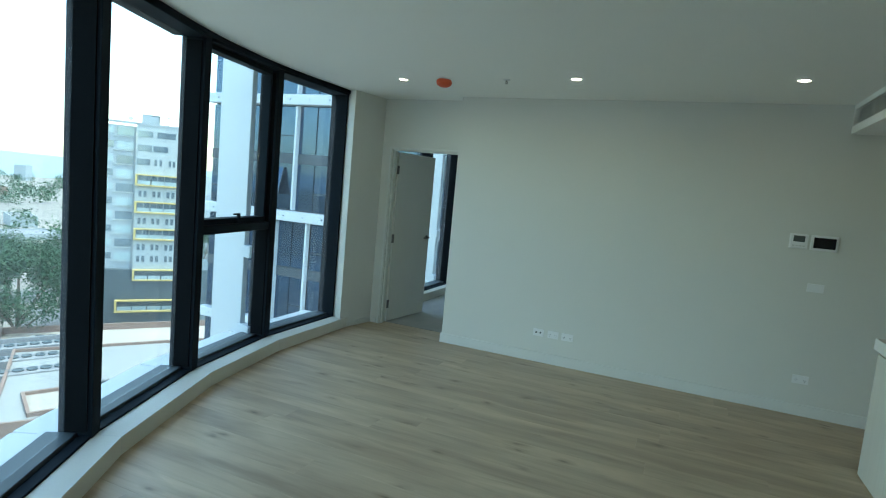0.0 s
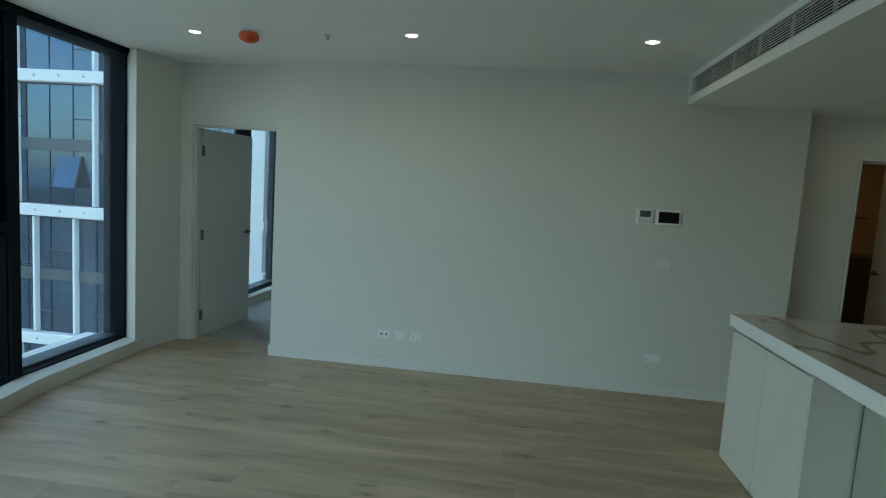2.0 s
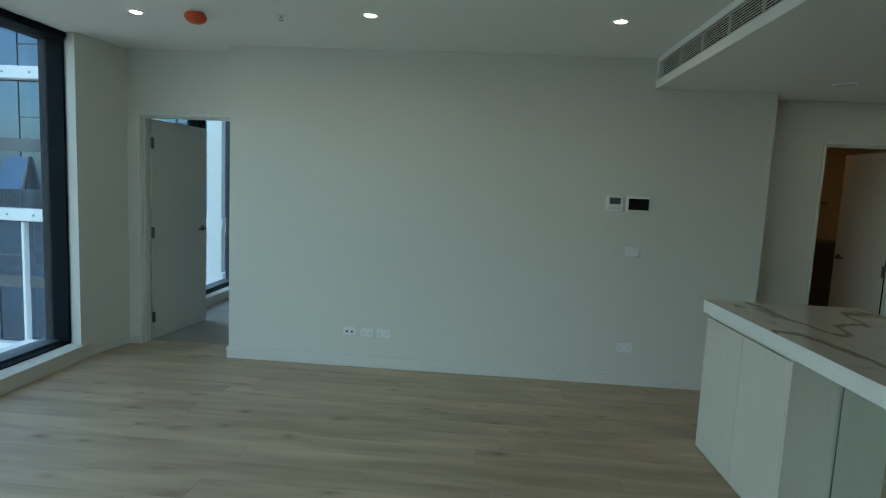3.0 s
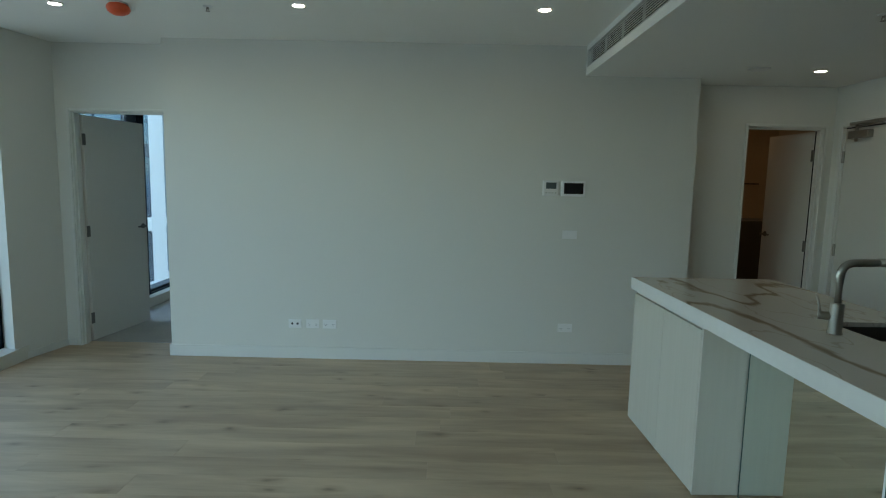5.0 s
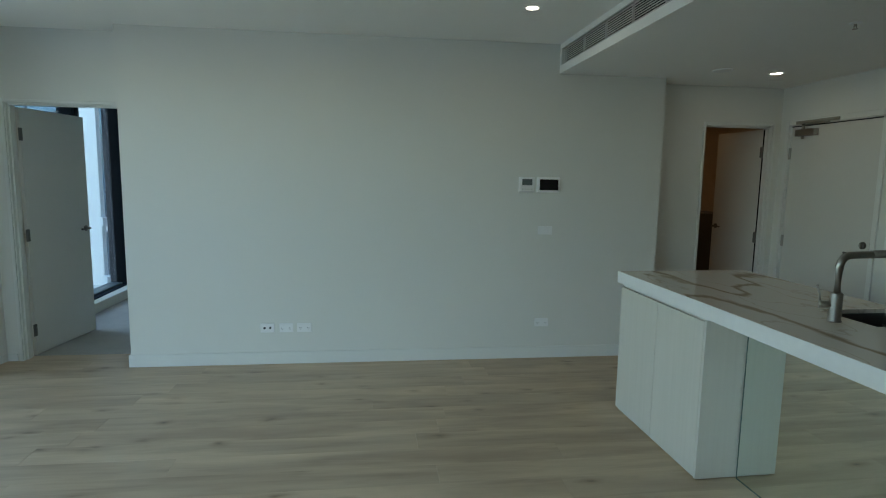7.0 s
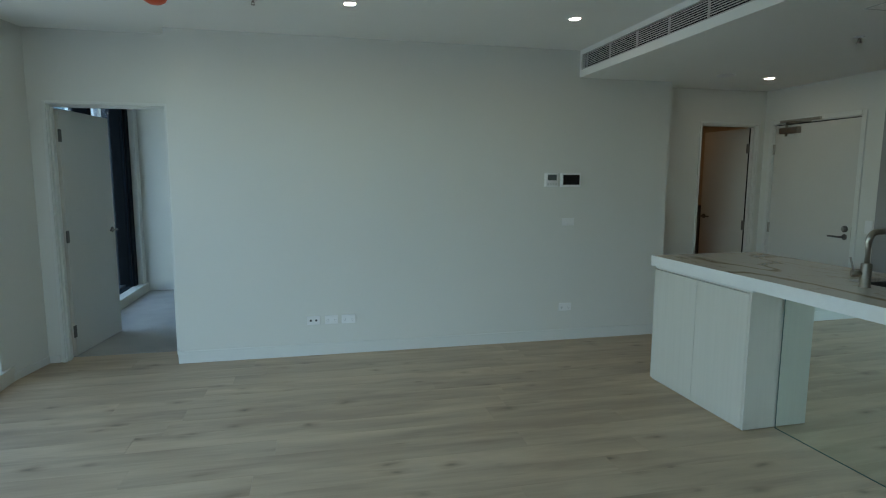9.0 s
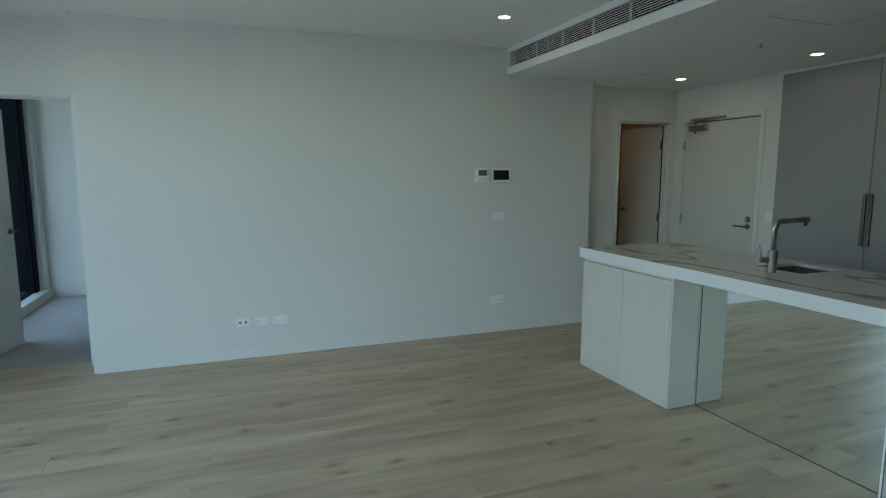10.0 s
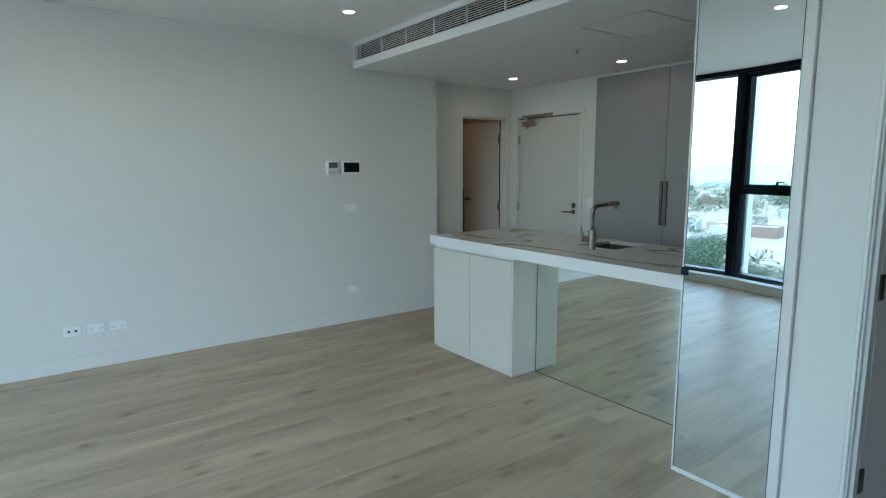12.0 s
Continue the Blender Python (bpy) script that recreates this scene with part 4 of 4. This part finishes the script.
part("side_wall", box(-6.8, -0.02, 0.8, 16, -22, 9.0), RENDERG, ab)
part("red_wall", box(-12.2, -6.82, 2, 16, -34, 4.5), DARKRED, ab)
part("upper_wall", box(-12.2, -6.82, 3, 16, 4.52, 8.7), RENDERW, ab)
for xa in (-11.2, -9.6, -8.0):
    part("window", box(xa, xa + 0.7, 2.9, 3.1, 5.9, 7.3), FARGLASS, ab)
part("right_wing", box(8.22, 10.2, 1.0, 15, -22, 2.8), RENDERW, ab)
part("base_wall", box(-8.2, 22, -0.6, 17, GROUND_Z, -22.02), CHARCOAL, ab)
part("roof_box", box(1.0, 4.5, 3, 8, 9.4, 12.0), RENDERG, ab)
part("parapet", box(-6.9, 8.3, -0.1, 0.15, 9.4, 9.9), RENDERG, ab)
frame_bm = bmesh.new()
for x in (4.2, 6.0, 7.8):
    bx(frame_bm, x, x + 0.12, 0.6, 0.72, 9.9, 11.6)
bx(frame_bm, 2.6, 7.9, 0.6, 0.72, 11.5, 11.65)
part("roof_pergola", frame_bm, CHARCOAL, ab)
part("dish", lathe([(0.0, 0), (0.45, 0.15), (0.55, 0.35)], 14, m=pose(-1.2, 3, 10.6, 70, 0, 0)), RENDERW, ab)


def yellow_frame(x0, x1, z, h=2.5, n=3, deep=1.0):
    """A yellow box surround with its windows set back."""
    bmf = bmesh.new()
    y = -deep
    bx(bmf, x0, x1, y, 0.6, z + h / 2 - 0.25, z + h / 2), bx(bmf, x0, x1, y, 0.6, z - h / 2, z - h / 2 + 0.3)
    bx(bmf, x0, x0 + 0.4, y, 0.6, z - h / 2 + 0.3, z + h / 2 - 0.25), bx(bmf, x1 - 0.3, x1, y, 0.6, z - h / 2 + 0.3, z + h / 2 - 0.25)
    f = part("yellow_surround", bmf, YELLOW, ab, "yellow window surround")
    w = (x1 - x0 - 0.7) / n
    for k in range(n):
        xa = x0 + 0.4 + k * w
        part("window", box(xa + 0.1, xa + w - 0.1, -0.3, -0.1, z - h / 2 + 0.3, z + h / 2 - 0.25), FARGLASS, f)
        part("window_bar", box(xa + w / 2 - 0.05, xa + w / 2 + 0.05, -0.36, -0.3, z - h / 2 + 0.3, z + h / 2 - 0.3), RENDERW, f)
        part("balustrade", box(xa + 0.12, xa + w - 0.12, -0.7, -0.66, z - h / 2 + 0.3, z - h / 2 + 1.15), BALGLASS, f)


for z in (-2.3, -8.2, -14.1, -23.2):
    yellow_frame(0.0, 8.6, z)
yellow_frame(-3.2, 9.2, -30.0, 2.7, 4, 1.6)
yellow_frame(-3.0, 12.0, -35.0, 2.4, 5, 1.6)
for z in (-5.25, -11.2, -17.0, -19.6):
    for x in (0.7, 1.7, 3.4, 4.4, 6.2, 7.2):
        part("window", box(x, x + 0.6, -0.06, 0.1, z - 0.7, z + 0.6), FARGLASS, ab)
for z, row in ((7.6, ((0.4, 3.2), (4.0, 7.6))), (4.6, ((0.3, 3.0), (3.3, 6.2))), (1.6, ((0.2, 2.8), (3.6, 4.1), (4.6, 5.1), (6.4, 6.9), (7.2, 7.7)))):
    for xa, xb in row:
        part("window", box(xa, xb, -0.06, 0.1, z - 0.65, z + 0.65), FARGLASS, ab)
for z in range(-20, 9, 3):
    part("window", box(-3.6, -0.4, 0.72, 0.9, z - 0.1, z + 1.6), FARGLASS if z % 2 else BALGLASS, ab)
    part("window", box(-6.2, -4.2, 0.72, 0.9, z + 0.2, z + 1.6), BALGLASS if z % 2 else FARGLASS, ab)
    part("balcony", box(-4.2, -0.1, 0.62, 0.8, z - 0.4, z - 0.15), RENDERW, ab)
for z in range(-30, 3, 5):
    part("balcony", box(-10.2, -8.0, 1.0, 2.0, z - 0.6, z + 0.7), RENDERG, ab)
for z in (-24.5, -27.0, -30.0, -33.0):
    for x in (10.5, 12.0, 14.5, 16.0, 19.0):
        part("window", box(x, x + 0.7, -0.66, -0.5, z - 0.7, z + 0.6), FARGLASS, ab)


def low_building(name, az, dist, w, d, z, wall, roof, turn=0.0, parapet=0.6, label="flat-roofed low city building"):
    """A flat-roofed block with a parapet; z is its roof level."""
    b = thing(name, out_pose(az, dist, 0, turn), label, "building", "city blocks")
    part("wall", box(-w / 2, w / 2, 0, d, GROUND_Z, z), wall, b)
    bmp = bmesh.new()
    bx(bmp, -w / 2, w / 2, 0, 0.35, z + 0.003, z + parapet), bx(bmp, -w / 2, w / 2, d - 0.35, d, z + 0.003, z + parapet)
    bx(bmp, -w / 2, -w / 2 + 0.35, 0.35, d - 0.35, z + 0.003, z + parapet), bx(bmp, w / 2 - 0.35, w / 2, 0.35, d - 0.35, z + 0.003, z + parapet)
    part("parapet", bmp, wall, b)
    part("roof", box(-w / 2 + 0.36, w / 2 - 0.36, 0.36, d - 0.36, z + 0.004, z + 0.1), roof, b)
    return b


near = low_building("market_hall", -50, 70, 30, 27, -26.6, BRICK, WHITEROOF, 6, 0.5, "low brick hall with a wide white roof")
part("gable", prism([(3, 14), (9, 9), (12, 17)], -26.5, -24.6), WHITEROOF, near)
vents = thing("roof_vents", out_pose(-53.6, 76, -26.5), "cluster of pale rooftop vents and pipes", "roof plant")
for k in range(5):
    part("vent", lathe([(0.5, 0), (0.5, 1.1), (0.7, 1.15), (0.7, 1.35), (0.2, 1.5)], 12, m=pose(-2 + k * 1.3, (k % 2) * 2.0, 0)), GREYROOF, vents)
    part("pipe", tube([(-3, -1.5 + k * 0.5, 0.3), (4, -1.2 + k * 0.5, 0.3)], 0.1, 6), RENDERW, vents)
low_building("brick_terrace", -50, 99, 44, 18, -29.3, BRICK, BEIGEROOF, 4, 1.2, "long brick terrace with a beige roof")
plant = low_building("plant_building", -61.0, 80, 24, 26, -28.6, GREYROOF, GREYROOF, 4, 1.6, "plant building with rows of rooftop chillers")
for r in range(3):
    row = thing("chiller_row", out_pose(-61.0, 80, -28.5, 4) @ pose(-6.5, 6 + r * 6.0, 0), "row of grey rooftop chillers with round fans", "chiller", "rooftop chillers")
    part("casing", box(0, 15, 0, 2.6, 0.3, 2.2, 0.05, 1), GREYROOF, row)
    for k in range(10):
        part("fan", lathe([(0.62, 2.2), (0.62, 2.42), (0.5, 2.42), (0.5, 2.3), (0.0, 2.28)], 14, m=pose(0.8 + k * 1.49, 1.3, 0)), CHARCOAL, row)
low_building("brick_shed", -56.4, 72, 8, 7, -26.5, BRICK, BEIGEROOF, 8, 0.5, "small brick rooftop building")
low_building("beige_shop", -61, 108, 30, 14, -31.0, BRICK, BEIGEROOF, 0, 0.8, "brick shop row with a beige roof")
acu = thing("roof_air_unit", out_pose(-58.3, 113, -30.9), "pale rooftop air conditioning unit", "roof plant")
part("casing", box(-2.2, 2.2, -1, 1, 0.2, 2.0, 0.06, 1), RENDERW, acu)
part("fan", lathe([(0.6, 2.0), (0.6, 2.2), (0.0, 2.15)], 12, m=pose(-0.9, 0, 0)), CHARCOAL, acu)
part("fan", lathe([(0.6, 2.0), (0.6, 2.2), (0.0, 2.15)], 12, m=pose(0.9, 0, 0)), CHARCOAL, acu)
low_building("white_offices", -46.5, 290, 26, 30, -4.0, RENDERW, WHITEROOF, 8, 0.8, "white mid-rise offices in the distance")
low_building("grey_offices", -47.5, 230, 20, 20, -10.0, RENDERG, GREYROOF, 0, 0.8, "grey mid-rise offices in the distance")


def tree(az, dist, height, spread, leaves, seed):
    """A broad street tree: tapered trunk, limbs and a ragged crown of many leaves."""
    rnd = random.Random(seed)
    t = thing("tree", out_pose(az, dist), "leafy green street tree", "tree", "street trees")
    th = height * 0.3
    part("trunk", lathe([(height * 0.035, 0), (height * 0.026, th * 0.5), (height * 0.02, th), (height * 0.008, height * 0.7)], 10), BARK, t)
    tips = []
    for k in range(9):
        a, r = k * 2.4 + rnd.uniform(-0.3, 0.3), spread * rnd.uniform(0.45, 0.8)
        tip = (r * math.cos(a), r * math.sin(a), height * rnd.uniform(0.5, 0.85))
        part("limb", tube([(0, 0, th * rnd.uniform(0.7, 1.3)), (tip[0] * 0.5, tip[1] * 0.5, (th + tip[2]) / 2), tip], height * 0.007, 6), BARK, t)
        tips.append(Vector(tip))
    tips += [Vector((0, 0, height * 0.85))]
    verts, faces = [], []
    for k in range(leaves):
        c = rnd.choice(tips)
        v = Vector((rnd.gauss(0, 1), rnd.gauss(0, 1), rnd.gauss(0, 0.7)))
        p = c + v.normalized() * (rnd.random() ** 0.4) * spread * 0.42
        if p.z < height * 0.28:
            continue
        s = rnd.uniform(0.12, 0.32) * spread / 9
        q = Euler((rnd.uniform(-1, 1), rnd.uniform(-1, 1), rnd.uniform(0, 6.3))).to_matrix()
        i = len(verts)
        verts += [p + q @ Vector(o) * s for o in ((-1, 0, 0), (0, -0.6, 0.1), (1.2, 0, 0), (0, 0.6, 0.1))]
        faces.append((i, i + 1, i + 2, i + 3))
    me = bpy.data.meshes.new("crown")
    me.from_pydata([tuple(v) for v in verts], [], faces)
    me.materials.append(LEAF)
    c = new("crown", me)
    c.parent = t


for k, (az, dist, hgt, spr) in enumerate(((-60.2, 122, 22, 9.5), (-64, 130, 14, 7), (-61, 175, 18, 9), (-57.5, 180, 17, 8), (-46.3, 200, 20, 9), (-67, 150, 14, 7), (-71, 120, 15, 7), (-75, 130, 15, 7), (-82, 120, 18, 8), (-88, 95, 17, 8))):
    tree(az, dist, hgt, spr, 13000, 40 + k)

# the city out to the hills
rnd = random.Random(7)
for k in range(150):
    az, dist = rnd.uniform(-150, -15), rnd.uniform(1, 6.5) ** 2 * 20 + 130
    if -56 < az < -46 and dist < 330 or az > -46 and dist < 150 or -82 < az < -55 and dist < 250:
        continue
    w, d = rnd.uniform(10, 32), rnd.uniform(10, 26)
    z = GROUND_Z + rnd.choice((4, 5, 5, 6, 6, 7, 9)) + (rnd.random() < 0.05 and dist > 420) * 14
    low_building("city_block", az, dist, w, d, z, rnd.choice((RENDERW, RENDERG, BRICK, BEIGEROOF)), rnd.choice((WHITEROOF, WHITEROOF, GREYROOF, BEIGEROOF)), rnd.uniform(-30, 30))


def far_woods(name, count, near_d, far_d, size, seed):
    """Tree cover between the roofs, one clump of leaves beside another."""
    r = random.Random(seed)
    verts, faces = [], []
    for k in range(count):
        az, dist = radians(r.uniform(-150, -15)), r.uniform(math.sqrt(near_d), math.sqrt(far_d)) ** 2
        if radians(-57) < az < radians(-44) and dist < 260:
            continue
        c = Vector((EYE[0] + dist * math.sin(az), EYE[1] + dist * math.cos(az), GROUND_Z))
        hgt = r.uniform(0.6, 1.3) * size
        for j in range(110):
            p = c + Vector((r.gauss(0, hgt * 0.3), r.gauss(0, hgt * 0.3), hgt * r.uniform(0.25, 1.0)))
            s = hgt * r.uniform(0.03, 0.07)
            q = Euler((r.uniform(-1, 1), r.uniform(-1, 1), r.uniform(0, 6.3))).to_matrix()
            i = len(verts)
            verts += [tuple(p + q @ Vector(o) * s) for o in ((-1, -0.5, 0), (1, -0.7, 0.2), (0.8, 0.8, -0.1), (-0.7, 0.7, 0.2))]
            faces.append((i, i + 1, i + 2, i + 3))
    me = bpy.data.meshes.new(name)
    me.from_pydata(verts, [], faces)
    me.materials.append(LEAF)
    tagged(new(name, me), "green tree cover between the city roofs", "trees", "", "stuff")


far_woods("street_woods", 240, 170, 600, 8, 3)
far_woods("distant_woods", 1100, 450, 1000, 11, 4)
# Distance haze is put into this backdrop's pale colour and weak glow.
HAZE = bpy.data.materials.new("haze_glow")
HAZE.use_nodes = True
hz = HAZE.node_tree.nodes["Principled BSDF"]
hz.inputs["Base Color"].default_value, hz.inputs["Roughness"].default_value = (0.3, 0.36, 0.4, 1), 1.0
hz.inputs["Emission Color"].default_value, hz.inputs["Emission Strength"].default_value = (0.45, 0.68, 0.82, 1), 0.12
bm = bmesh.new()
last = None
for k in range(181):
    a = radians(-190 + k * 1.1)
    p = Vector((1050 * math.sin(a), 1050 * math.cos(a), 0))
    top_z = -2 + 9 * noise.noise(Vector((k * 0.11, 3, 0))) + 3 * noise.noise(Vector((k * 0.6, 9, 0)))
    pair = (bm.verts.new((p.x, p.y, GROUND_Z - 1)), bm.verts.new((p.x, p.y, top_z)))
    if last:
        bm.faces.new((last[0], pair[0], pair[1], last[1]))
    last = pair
solid("backdrop", bm, HAZE, "backdrop of hills and suburbs, its haze put into colour and glow", "backdrop")

# ---- oak planks ----
PW, PL = 0.19, 2.1
rnd = random.Random(11)
plank_meshes = {}
y, row = 0.35, 0
while y > -6.6:
    y1 = y - PW
    ym = (y + y1) / 2
    if y1 > 0.0:
        spans = [(-1.1, 0.0), (4.31, 5.62)]
    elif ym > -3.88:
        spans = [(facade_x(min(ym, -0.17)) + 0.03, 5.62)]
    else:
        spans = [(facade_x(ym) + 0.03, 3.4)]
    for xa, xb in spans:
        x = xa - rnd.uniform(0.1, PL - 0.1)
        while x < xb:
            a, b = max(x, xa), min(x + PL, xb)
            if b - a > 0.03:
                key = round(b - a, 3)
                if key not in plank_meshes:
                    pb = box(0, key - 0.0004, -PW + 0.0004, 0, -0.014, 0.0)
                    bmesh.ops.bevel(pb, geom=[e for e in pb.edges if all(v.co.z > -0.001 for v in e.verts)], offset=0.0005, segments=1, affect="EDGES")
                    plank_meshes[key] = mesh_of("plank", pb, OAK)
                ob = new("plank", plank_meshes[key])
                ob.parent, ob.location = floor, (a, y, rnd.uniform(-0.0004, 0.0))
            x += PL
    y, row = y1, row + 1
